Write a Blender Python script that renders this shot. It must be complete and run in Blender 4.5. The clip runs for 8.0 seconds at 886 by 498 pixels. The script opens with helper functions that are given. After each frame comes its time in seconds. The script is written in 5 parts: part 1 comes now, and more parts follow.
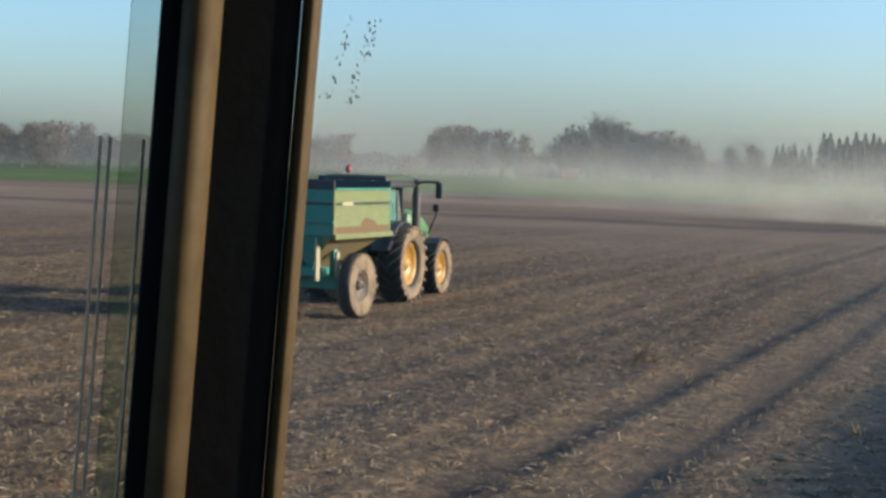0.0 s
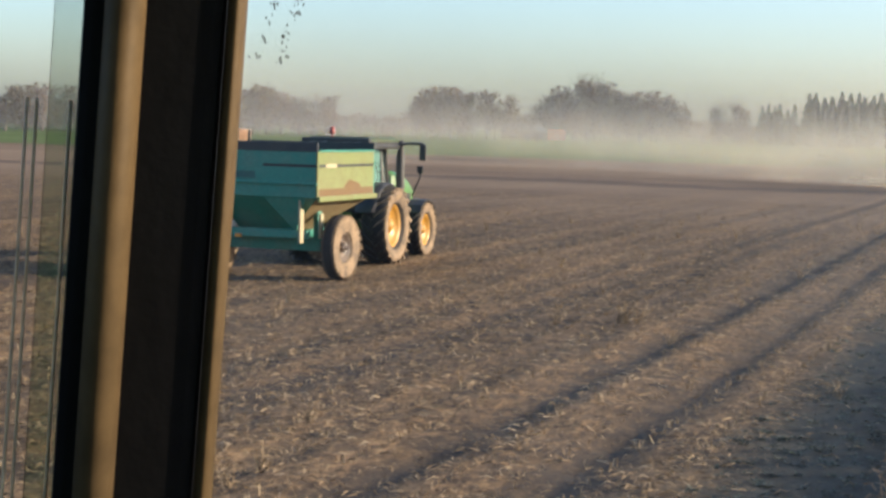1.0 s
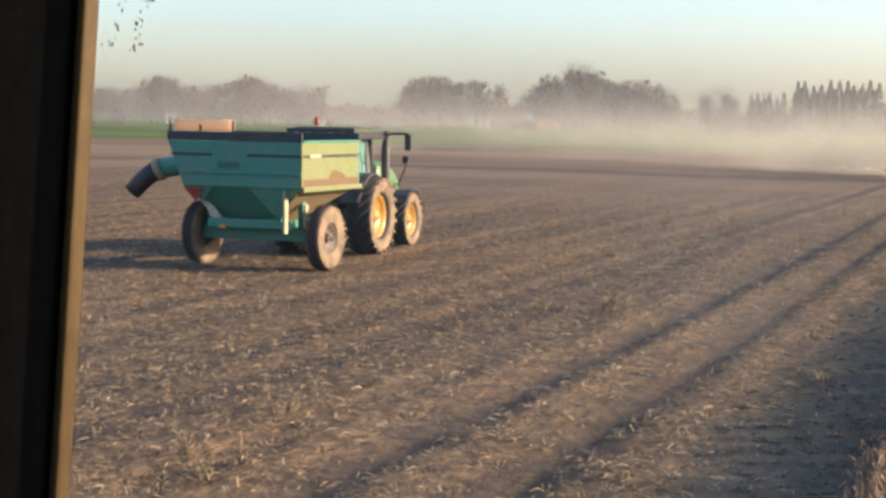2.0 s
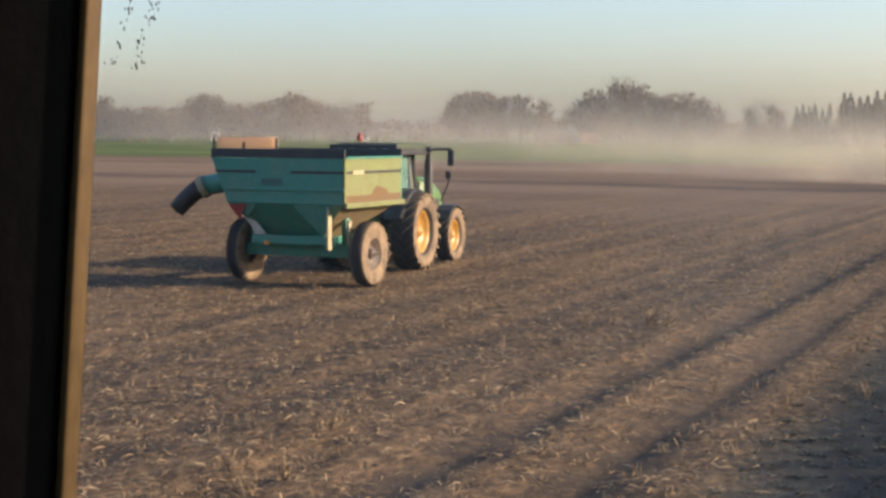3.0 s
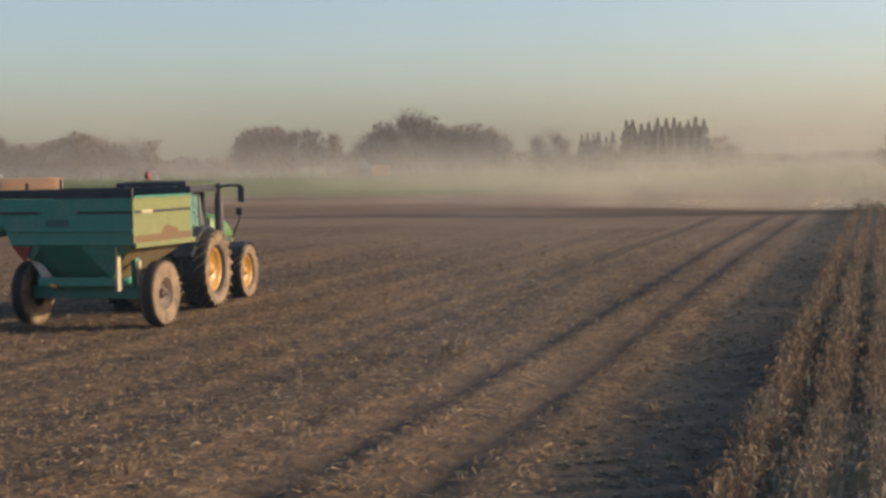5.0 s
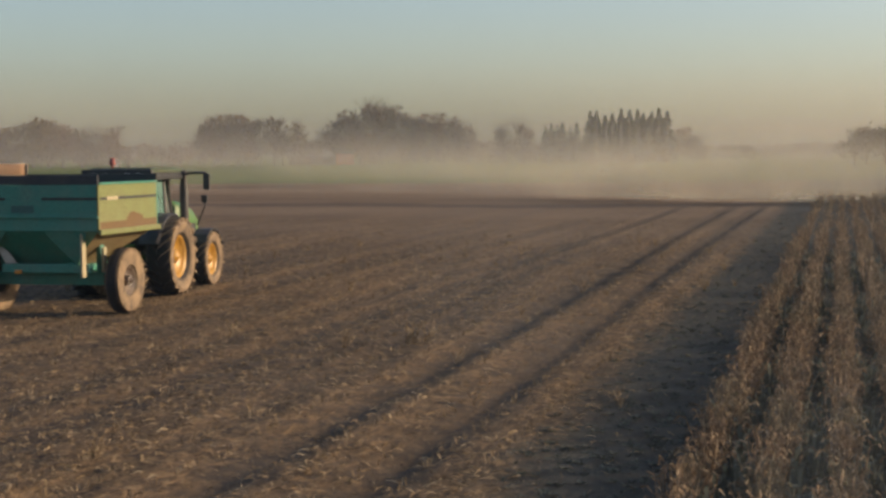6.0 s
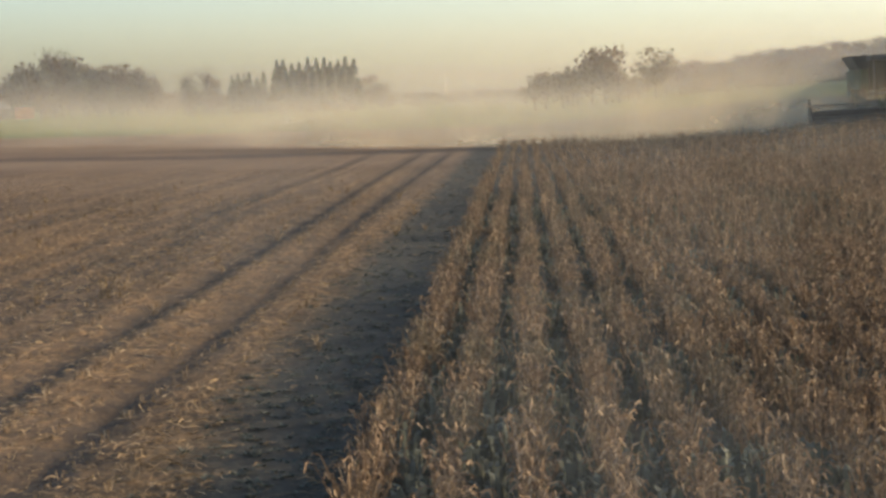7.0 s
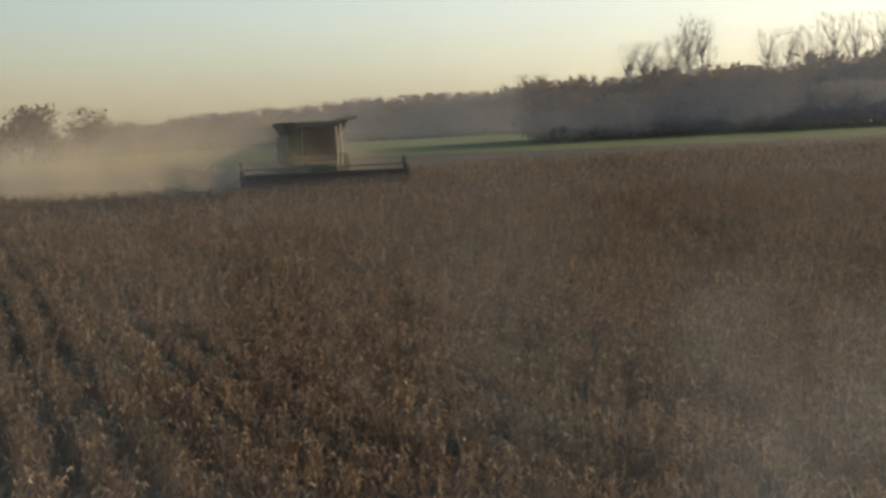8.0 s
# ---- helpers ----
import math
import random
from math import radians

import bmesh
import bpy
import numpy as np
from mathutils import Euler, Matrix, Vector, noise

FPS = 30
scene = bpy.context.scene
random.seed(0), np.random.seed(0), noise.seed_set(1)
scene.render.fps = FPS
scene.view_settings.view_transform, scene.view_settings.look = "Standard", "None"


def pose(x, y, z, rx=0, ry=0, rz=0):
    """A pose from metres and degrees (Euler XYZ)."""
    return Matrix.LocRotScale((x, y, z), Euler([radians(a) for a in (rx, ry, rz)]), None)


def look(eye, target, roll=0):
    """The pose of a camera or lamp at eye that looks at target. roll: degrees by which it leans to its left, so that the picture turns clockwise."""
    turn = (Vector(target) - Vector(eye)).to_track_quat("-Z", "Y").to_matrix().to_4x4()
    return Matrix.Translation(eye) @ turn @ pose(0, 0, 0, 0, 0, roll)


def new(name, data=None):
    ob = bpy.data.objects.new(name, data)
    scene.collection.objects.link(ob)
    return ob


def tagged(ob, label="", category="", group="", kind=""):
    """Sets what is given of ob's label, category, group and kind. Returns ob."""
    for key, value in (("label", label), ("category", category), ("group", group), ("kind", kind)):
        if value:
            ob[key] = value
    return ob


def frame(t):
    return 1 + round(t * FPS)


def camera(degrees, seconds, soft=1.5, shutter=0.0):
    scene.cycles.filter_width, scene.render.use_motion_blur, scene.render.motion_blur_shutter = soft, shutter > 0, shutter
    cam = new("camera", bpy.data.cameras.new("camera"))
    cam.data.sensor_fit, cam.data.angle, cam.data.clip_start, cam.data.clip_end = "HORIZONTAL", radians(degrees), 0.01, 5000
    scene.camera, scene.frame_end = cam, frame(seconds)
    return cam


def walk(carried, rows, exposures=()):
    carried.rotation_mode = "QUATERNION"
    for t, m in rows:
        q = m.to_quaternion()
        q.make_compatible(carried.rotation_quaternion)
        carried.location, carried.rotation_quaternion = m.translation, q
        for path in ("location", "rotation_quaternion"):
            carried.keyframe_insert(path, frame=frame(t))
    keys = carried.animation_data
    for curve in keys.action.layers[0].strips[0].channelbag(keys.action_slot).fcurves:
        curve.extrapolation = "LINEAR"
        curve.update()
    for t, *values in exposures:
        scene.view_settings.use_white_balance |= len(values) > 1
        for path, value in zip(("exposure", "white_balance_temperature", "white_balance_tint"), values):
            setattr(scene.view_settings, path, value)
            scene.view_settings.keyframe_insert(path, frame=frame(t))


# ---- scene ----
# ---- camera ----
cam = camera(31.2, 8.0, soft=2.9, shutter=0.1)
# seconds, x, y, z, heading (degrees right of the crop rows), pitch, roll
# path begins
PATH = [
    (0.0, 0.000, 0.000, 3.50, -22.11, -2.95, 1.52),
    (0.5, 0.042, 0.024, 3.50, -22.28, -3.36, 1.71),
    (1.0, 0.046, 0.026, 3.50, -21.58, -4.32, 1.32),
    (1.5, 0.096, 0.054, 3.50, -19.75, -5.39, 1.76),
    (1.7, 0.125, 0.071, 3.50, -20.25, -4.88, 1.50),
    (2.8, 0.187, 0.105, 3.50, -22.73, -4.51, 0.53),
    (3.0, 0.192, 0.108, 3.50, -22.87, -4.15, 0.44),
    (3.5, 0.212, 0.119, 3.50, -22.38, -3.56, -0.13),
    (4.0, 0.212, 0.119, 3.50, -20.39, -4.44, -0.48),
    (4.5, 0.212, 0.119, 3.50, -19.28, -4.38, -1.03),
    (5.0, 0.212, 0.119, 3.50, -15.43, -2.98, -0.99),
    (5.2, 0.212, 0.119, 3.50, -14.76, -2.40, -0.49),
    (6.3, 0.212, -0.134, 3.50, -13.34, -3.61, -0.65),
    (6.5, 0.212, -0.181, 3.50, -9.37, -3.30, -1.21),
    (7.0, 0.212, -0.381, 3.50, -2.99, -5.39, -1.45),
    (7.3, 0.212, -0.381, 3.50, 2.06, -5.90, -1.25),
    (7.5, 0.212, -0.381, 3.50, 8.77, -6.03, -0.84),
    (7.8, 0.212, -0.381, 3.50, 14.31, -3.93, -0.55),
    (8.0, 0.212, -0.381, 3.50, 17.33, -3.41, 0.01),
]
# path ends


def view(x, y, z, heading, pitch, roll):
    a, p = radians(heading), radians(pitch)
    d = Vector((math.sin(a) * math.cos(p), math.cos(a) * math.cos(p), math.sin(p)))
    return look((x, y, z), Vector((x, y, z)) + d * 10, roll)


walk(cam, [(t, view(*row)) for t, *row in PATH],
     [(0.0, 0.75, 5150, 5), (0.7, 0.95, 5500, 7), (1.5, 1.35, 6000, 14), (3.0, 1.0, 6150, 17), (3.5, 0.68, 6250, 18), (4.5, 0.9, 6250, 18), (5.0, 0.55, 6400, 17), (6.5, 0.38, 6650, 12), (7.0, 1.0, 6650, 10), (7.4, 1.35, 6650, 10), (7.6, 1.35, 6650, 10), (7.85, 0.45, 6750, 11), (8.0, 0.3, 6800, 11)])

# ---- light ----
SUN_AZ, SUN_EL = 69.0, 18.0          # degrees right of the rows, and above the horizon
world = bpy.data.worlds.new("world")
scene.world = world
world.use_nodes = True
wn = world.node_tree
sky = wn.nodes.new("ShaderNodeTexSky")
sky.sky_type = "NISHITA"
sky.sun_disc = False
sky.sun_elevation = radians(SUN_EL)
sky.sun_rotation = radians(SUN_AZ)
sky.dust_density = 1.9
sky.air_density = 1.0
sky.ozone_density = 2.0
back = wn.nodes["Background"]
back.inputs["Strength"].default_value = 0.125
wn.links.new(sky.outputs[0], back.inputs["Color"])
sun_data = bpy.data.lights.new("sun", "SUN")
sun_data.energy, sun_data.angle, sun_data.color = 4.6, radians(0.6), (1.0, 0.78, 0.50)
sun = new("sun", sun_data)
sa, se = radians(SUN_AZ), radians(SUN_EL)
sun_way = Vector((math.sin(sa) * math.cos(se), math.cos(sa) * math.cos(se), math.sin(se)))
sun.matrix_world = look((30, 20, 60), Vector((30, 20, 60)) - sun_way)

# ---- materials ----


class Nodes:
    """A small wrapper to write node materials briefly."""

    def __init__(self, name):
        self.m = bpy.data.materials.new(name)
        self.m.use_nodes = True
        self.t = self.m.node_tree
        self.b = self.t.nodes["Principled BSDF"]
        self.out = self.t.nodes["Material Output"]
        self.tc = self.t.nodes.new("ShaderNodeTexCoord")

    def put(self, socket, value):
        if hasattr(value, "is_output"):
            self.t.links.new(value, socket)
        else:
            socket.default_value = value

    def noise(self, scale, detail=4.0, stretch=(1, 1, 1), rough=0.6, coord="Object"):
        mp = self.t.nodes.new("ShaderNodeMapping")
        mp.inputs["Scale"].default_value = stretch
        self.t.links.new(self.tc.outputs[coord], mp.inputs["Vector"])
        n = self.t.nodes.new("ShaderNodeTexNoise")
        n.inputs["Scale"].default_value, n.inputs["Detail"].default_value = scale, detail
        n.inputs["Roughness"].default_value = rough
        self.t.links.new(mp.outputs[0], n.inputs["Vector"])
        return n.outputs["Fac"]

    def ramp(self, fac, *stops):
        r = self.t.nodes.new("ShaderNodeValToRGB")
        e = r.color_ramp.elements
        while len(e) < len(stops):
            e.new(0.5)
        for el, (p, c) in zip(e, stops):
            el.position, el.color = p, (c if len(c) == 4 else (*c, 1))
        self.t.links.new(fac, r.inputs[0])
        return r.outputs[0]

    def mix(self, fac, a, b, mode="MIX"):
        n = self.t.nodes.new("ShaderNodeMix")
        n.data_type, n.blend_type = "RGBA", mode
        self.put(n.inputs[0], fac)
        self.put(n.inputs[6], a if hasattr(a, "is_output") else (*a, 1))
        self.put(n.inputs[7], b if hasattr(b, "is_output") else (*b, 1))
        return n.outputs[2]

    def math(self, op, a, b=0.0, clamp=False):
        n = self.t.nodes.new("ShaderNodeMath")
        n.operation, n.use_clamp = op, clamp
        self.put(n.inputs[0], a)
        self.put(n.inputs[1], b)
        return n.outputs[0]

    def axis(self, i, coord="Object"):
        s = self.t.nodes.new("ShaderNodeSeparateXYZ")
        self.t.links.new(self.tc.outputs[coord], s.inputs[0])
        return s.outputs[i]

    def random(self):
        return self.t.nodes.new("ShaderNodeObjectInfo").outputs["Random"]

    def island(self):
        return self.t.nodes.new("ShaderNodeNewGeometry").outputs["Random Per Island"]

    def bump(self, fac, strength=0.4, distance=0.02):
        n = self.t.nodes.new("ShaderNodeBump")
        n.inputs["Strength"].default_value, n.inputs["Distance"].default_value = strength, distance
        self.t.links.new(fac, n.inputs["Height"])
        self.t.links.new(n.outputs[0], self.b.inputs["Normal"])

    def done(self, color, rough=0.6, metal=0.0):
        self.put(self.b.inputs["Base Color"], color if hasattr(color, "is_output") else (*color, 1))
        self.put(self.b.inputs["Roughness"], rough)
        self.put(self.b.inputs["Metallic"], metal)
        return self.m


def painted(name, base, dusty, amount=0.45, rough=0.45, metal=0.0):
    """Paint with road dust in patches and fine speckle."""
    n = Nodes(name)
    big = n.ramp(n.noise(1.6, 5), (0.5 - amount * 0.4, (0, 0, 0)), (0.85, (1, 1, 1)))
    fine = n.ramp(n.noise(22, 4), (0.35, (0.75,) * 3), (0.7, (1.1,) * 3))
    col = n.mix(1.0, n.mix(big, base, dusty), fine, "MULTIPLY")
    n.bump(n.noise(30, 3), 0.12, 0.01)
    return n.done(col, n.math("ADD", n.math("MULTIPLY", big, 0.4), rough, True), metal)


def make_tyre(name, start):
    n = Nodes(name)
    d = n.ramp(n.noise(3.5, 6), (0.35, (0.35, 0.35, 0.35)), (0.62, (1, 1, 1)))
    # side walls take dust and sunlit tone, the tread keeps a painted shade
    wall = n.math("DIVIDE", n.math("SUBTRACT", n.math("ABSOLUTE", n.axis(0)), start), 0.07, True)
    d = n.math("MULTIPLY", d, n.math("ADD", n.math("MULTIPLY", wall, 0.92), 0.05))
    col = n.mix(d, (0.02, 0.019, 0.019), (0.235, 0.158, 0.09))
    n.bump(n.noise(40, 4), 0.3, 0.01)
    return n.done(col, 0.85)


def make_glass(name, tint, gloss, film=(0.3, 0.3, 0.3), dusty=0.0):
    """Tinted glass with a glossy face and, where dusty is set, a film tinted like reflected sky."""
    n = Nodes(name)
    tr = n.t.nodes.new("ShaderNodeBsdfTransparent")
    tr.inputs[0].default_value = (*tint, 1)
    df = n.t.nodes.new("ShaderNodeBsdfDiffuse")
    df.inputs[0].default_value = (*film, 1)
    sky_film = n.t.nodes.new("ShaderNodeMixShader")
    n.t.links.new(n.math("MULTIPLY", n.ramp(n.noise(3.0, 4), (0.3, (0.6,) * 3), (0.7, (1.2,) * 3)), dusty, True), sky_film.inputs[0])
    n.t.links.new(tr.outputs[0], sky_film.inputs[1])
    n.t.links.new(df.outputs[0], sky_film.inputs[2])
    gl = n.t.nodes.new("ShaderNodeBsdfGlossy")
    gl.inputs["Roughness"].default_value = 0.08
    fr = n.t.nodes.new("ShaderNodeFresnel")
    mx = n.t.nodes.new("ShaderNodeMixShader")
    n.t.links.new(n.math("MULTIPLY", fr.outputs[0], gloss, True), mx.inputs[0])
    n.t.links.new(sky_film.outputs[0], mx.inputs[1])
    n.t.links.new(gl.outputs[0], mx.inputs[2])
    n.t.links.new(mx.outputs[0], n.out.inputs["Surface"])
    return n.m


def make_straw(name, stops, trans=0.25, weeds=0.0):
    n = Nodes(name)
    c = n.ramp(n.island(), *stops)
    if weeds:
        patch = n.ramp(n.noise(0.35, 5), (0.50, (0, 0, 0)), (0.64, (1, 1, 1)))
        c = n.mix(n.math("MULTIPLY", patch, weeds), c, (0.085, 0.085, 0.062))
    n.b.inputs["Specular IOR Level"].default_value = 0.25
    m = n.done(c, 0.8)
    tl = n.t.nodes.new("ShaderNodeBsdfTranslucent")
    n.t.links.new(c, tl.inputs[0])
    mx = n.t.nodes.new("ShaderNodeMixShader")
    mx.inputs[0].default_value = trans
    n.t.links.new(n.b.outputs[0], mx.inputs[1])
    n.t.links.new(tl.outputs[0], mx.inputs[2])
    n.t.links.new(mx.outputs[0], n.out.inputs["Surface"])
    return m


def make_ground():
    n = Nodes("field_soil")
    x, y = n.axis(0), n.axis(1)
    soil = n.ramp(n.noise(2.2, 8), (0.3, (0.046, 0.035, 0.026)), (0.55, (0.104, 0.077, 0.052)), (0.75, (0.180, 0.134, 0.085)))
    chaff = n.ramp(n.noise(9.0, 6, (1.0, 0.45, 1)), (0.47, (0, 0, 0)), (0.63, (1, 1, 1)))
    col = n.mix(n.math("MULTIPLY", chaff, 0.75), soil, (0.235, 0.166, 0.095))
    swath = n.ramp(n.noise(0.32, 3, (1.0, 0.06, 1)), (0.38, (0.62, 0.62, 0.66)), (0.62, (1.12, 1.05, 0.95)))
    col = n.mix(0.8, col, swath, "MULTIPLY")
    lines = n.ramp(n.noise(0.9, 3, (1.0, 0.03, 1)), (0.40, (0.42, 0.43, 0.47)), (0.60, (1.25, 1.12, 0.95)))
    col = n.mix(0.65, col, lines, "MULTIPLY")
    far = n.ramp(n.noise(0.012, 3, (1, 2.2, 1)), (0.40, (0.125, 0.086, 0.056)), (0.62, (0.205, 0.145, 0.096)))
    col = n.mix(n.math("DIVIDE", n.math("SUBTRACT", y, 48.0), 60.0, True), col, far)
    # bare soil with weeds, no straw, beside and under the standing crop, darkened as its shade
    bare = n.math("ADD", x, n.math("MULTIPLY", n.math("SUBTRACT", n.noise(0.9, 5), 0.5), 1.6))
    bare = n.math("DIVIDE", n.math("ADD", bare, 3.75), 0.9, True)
    shaded_weedy = n.ramp(n.noise(4.0, 6), (0.35, (0.028, 0.029, 0.026)), (0.6, (0.047, 0.048, 0.041)), (0.75, (0.078, 0.072, 0.056)))
    col = n.mix(n.math("MULTIPLY", bare, 0.92), col, shaded_weedy)
    # bare pressed soil in the wheel ruts
    for c, w in ((-6.35, 0.42), (-4.7, 0.44), (-9.6, 0.3)):
        path = n.math("ADD", n.math("MULTIPLY", n.math("SINE", n.math("ADD", n.math("MULTIPLY", y, 0.06), c)), 0.12), n.math("SUBTRACT", c, n.math("MULTIPLY", y, 0.002)))
        off = n.math("ABSOLUTE", n.math("SUBTRACT", x, path))
        off = n.math("ADD", off, n.math("MULTIPLY", n.math("SUBTRACT", n.noise(1.6, 6), 0.5), 1.1))
        rut = n.math("SUBTRACT", 1.0, n.math("DIVIDE", n.math("SUBTRACT", off, w * 0.6), w), True)
        rut = n.math("MULTIPLY", rut, n.math("DIVIDE", n.math("SUBTRACT", 108.0, y), 12.0, True))
        col = n.mix(n.math("MULTIPLY", rut, 0.66), col, (0.030, 0.026, 0.023))
    # a dark strip across the field
    strip_y = n.math("ADD", y, n.math("MULTIPLY", n.noise(0.06, 4, (1, 0.4, 1)), 26.0))
    strip_y = n.math("ABSOLUTE", n.math("SUBTRACT", strip_y, 121.0))
    dark_strip = n.math("SUBTRACT", 1.0, n.math("DIVIDE", strip_y, 6.0), True)
    col = n.mix(n.math("MULTIPLY", dark_strip, 0.7), col, (0.035, 0.028, 0.026))
    # green winter wheat and grass beyond the field
    edge = n.math("ADD", y, n.math("MULTIPLY", n.math("MAXIMUM", x, 0.0), 0.9))
    edge = n.math("ADD", edge, n.math("MULTIPLY", n.noise(0.05, 3), 14.0))
    green = n.ramp(n.noise(0.03, 4), (0.35, (0.058, 0.088, 0.026)), (0.65, (0.105, 0.13, 0.042)))
    col = n.mix(n.math("DIVIDE", n.math("SUBTRACT", edge, n.math("SUBTRACT", n.math("ADD", 188.0, n.math("MINIMUM", n.math("MULTIPLY", n.math("MAXIMUM", x, 0.0), 1.8), 44.0)), n.math("MINIMUM", n.math("MULTIPLY", n.math("MAXIMUM", x, 0.0), 0.6), 40.0))), 5.0, True), col, green)
    n.bump(n.noise(14, 8), 0.55, 0.05)
    n.b.inputs["Specular IOR Level"].default_value = 0.125
    return n.done(col, 0.95)


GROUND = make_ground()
# one cart green in two tints: blue-green as in shade, yellow-green as in sun
TEAL = painted("cart_green_shaded", (0.035, 0.21, 0.155), (0.14, 0.21, 0.155), 0.2, 0.45)
CART_SUNLIT = painted("cart_green_sunlit", (0.15, 0.172, 0.052), (0.175, 0.157, 0.07), 0.25, 0.5)
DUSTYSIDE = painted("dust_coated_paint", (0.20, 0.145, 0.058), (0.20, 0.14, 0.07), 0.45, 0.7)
GREEN = painted("tractor_green_paint", (0.035, 0.16, 0.02), (0.16, 0.15, 0.07), 0.3, 0.35)
DULLGREEN = painted("dull_green_paint", (0.025, 0.06, 0.018), (0.13, 0.11, 0.07), 0.4, 0.6)
YELLOW = painted("yellow_rim_paint", (0.42, 0.205, 0.008), (0.30, 0.175, 0.04), 0.3, 0.4)
BLACK = painted("black_paint", (0.018, 0.018, 0.02), (0.07, 0.06, 0.05), 0.2, 0.45)
DARKTARP = painted("dark_tarp", (0.03, 0.034, 0.04), (0.09, 0.085, 0.075), 0.3, 0.7)
TAN = make_straw("tan_canvas", ((0.0, (0.74, 0.56, 0.41)), (1.0, (0.80, 0.62, 0.46))), 0.75)
BADGE = painted("dark_badge", (0.03, 0.11, 0.095), (0.08, 0.13, 0.11), 0.3, 0.5)
STAIN = painted("cart_brown", (0.13, 0.078, 0.036), (0.17, 0.11, 0.05), 0.4, 0.8)
CREAM = painted("cream_paint", (0.38, 0.33, 0.205), (0.3, 0.23, 0.14), 0.3, 0.5)
# dust and a sunlit tan start near each width's edge; the tread is darkened as shaded
TYRES = {w_: make_tyre("dusty_shaded_tyre", w_ / 2 - 0.085) for w_ in (0.34, 0.46, 0.50, 0.70, 0.75)}
RIMDARK = painted("dark_rim_paint", (0.07, 0.05, 0.045), (0.2, 0.14, 0.09), 0.4, 0.5)
RED = painted("red_reflector", (0.30, 0.035, 0.03), (0.17, 0.075, 0.055), 0.3, 0.3)
AMBER = painted("amber_plastic", (0.75, 0.28, 0.03), (0.4, 0.2, 0.06), 0.2, 0.25)
STEEL = painted("bare_steel", (0.42, 0.40, 0.37), (0.25, 0.19, 0.13), 0.35, 0.4, 0.7)
# the teal film paints the sky's reflection into the tractor's panes
GLASS = make_glass("cab_glass", (0.34, 0.52, 0.48), 0.9, (0.20, 0.36, 0.32), 0.5)
DARKGLASS = make_glass("dark_cab_glass", (0.04, 0.05, 0.045), 0.9)
LENS = painted("lamp_lens", (0.8, 0.78, 0.7), (0.5, 0.42, 0.3), 0.15, 0.15)
BARK = painted("grey_bark", (0.12, 0.10, 0.085), (0.18, 0.15, 0.12), 0.4, 0.9)
TWIG = make_straw("autumn_twigs", ((0.0, (0.085, 0.071, 0.056)), (0.5, (0.105, 0.086, 0.066)), (1.0, (0.125, 0.10, 0.075))), 0.5)
RUST = make_straw("russet_leaves", ((0.0, (0.105, 0.07, 0.048)), (0.5, (0.125, 0.082, 0.055)), (1.0, (0.145, 0.095, 0.062))), 0.5)
OAKLEAF = make_straw("oak_leaves", ((0.0, (0.075, 0.058, 0.035)), (0.5, (0.10, 0.074, 0.042)), (1.0, (0.13, 0.09, 0.05))), 0.4)
NEEDLE = make_straw("spruce_needles", ((0.0, (0.022, 0.035, 0.018)), (0.5, (0.035, 0.052, 0.026)), (1.0, (0.06, 0.07, 0.035))), 0.1)
STRAW = make_straw("straw", ((0.0, (0.08, 0.057, 0.034)), (0.45, (0.21, 0.146, 0.082)), (0.85, (0.31, 0.225, 0.13)), (1.0, (0.44, 0.34, 0.21))), 0.2)
BEAN = make_straw("dry_bean_stalk", ((0.0, (0.07, 0.052, 0.037)), (0.4, (0.15, 0.102, 0.065)), (0.85, (0.235, 0.16, 0.10)), (1.0, (0.37, 0.28, 0.18))), 0.2, 0.6)
WEED = make_straw("grey_green_weed", ((0.0, (0.05, 0.06, 0.052)), (0.6, (0.088, 0.10, 0.082)), (1.0, (0.15, 0.16, 0.125))), 0.25)
SHEDROOF = painted("grey_shed_roof", (0.10, 0.12, 0.135), (0.15, 0.14, 0.125), 0.3, 0.85)
BRICKRED = painted("orange_brick", (0.55, 0.17, 0.075), (0.42, 0.18, 0.10), 0.3, 0.8)
WHITE = painted("white_siding", (0.75, 0.74, 0.70), (0.5, 0.47, 0.42), 0.2, 0.6)

# ---- mesh helpers ----


def link_mesh(name, bm, material, parent=None, label="", smooth=False):
    me = bpy.data.meshes.new(name)
    bmesh.ops.recalc_face_normals(bm, faces=bm.faces[:])
    bm.to_mesh(me)
    bm.free()
    me.materials.append(material)
    if smooth:
        for p in me.polygons:
            p.use_smooth = True
    ob = new(name, me)
    if parent is not None:
        ob.parent = parent
    return tagged(ob, label)


def part(name, bm, material, parent, label="", smooth=False):
    """Links a bmesh as one mesh object under a thing or a part."""
    return link_mesh(name, bm, material, parent, label, smooth)


def raw(name, verts, faces, material, parent=None, smooth=False):
    me = bpy.data.meshes.new(name)
    me.from_pydata(verts, [], faces)
    me.materials.append(material)
    if smooth:
        me.polygons.foreach_set("use_smooth", [True] * len(me.polygons))
    ob = new(name, me)
    if parent is not None:
        ob.parent = parent
    return ob


def thing(name, label, category, m=None, group="", kind=""):
    ob = tagged(new(name), label, category, group, kind)
    ob.empty_display_size = 0.3
    if m is not None:
        ob.matrix_world = m
    return ob


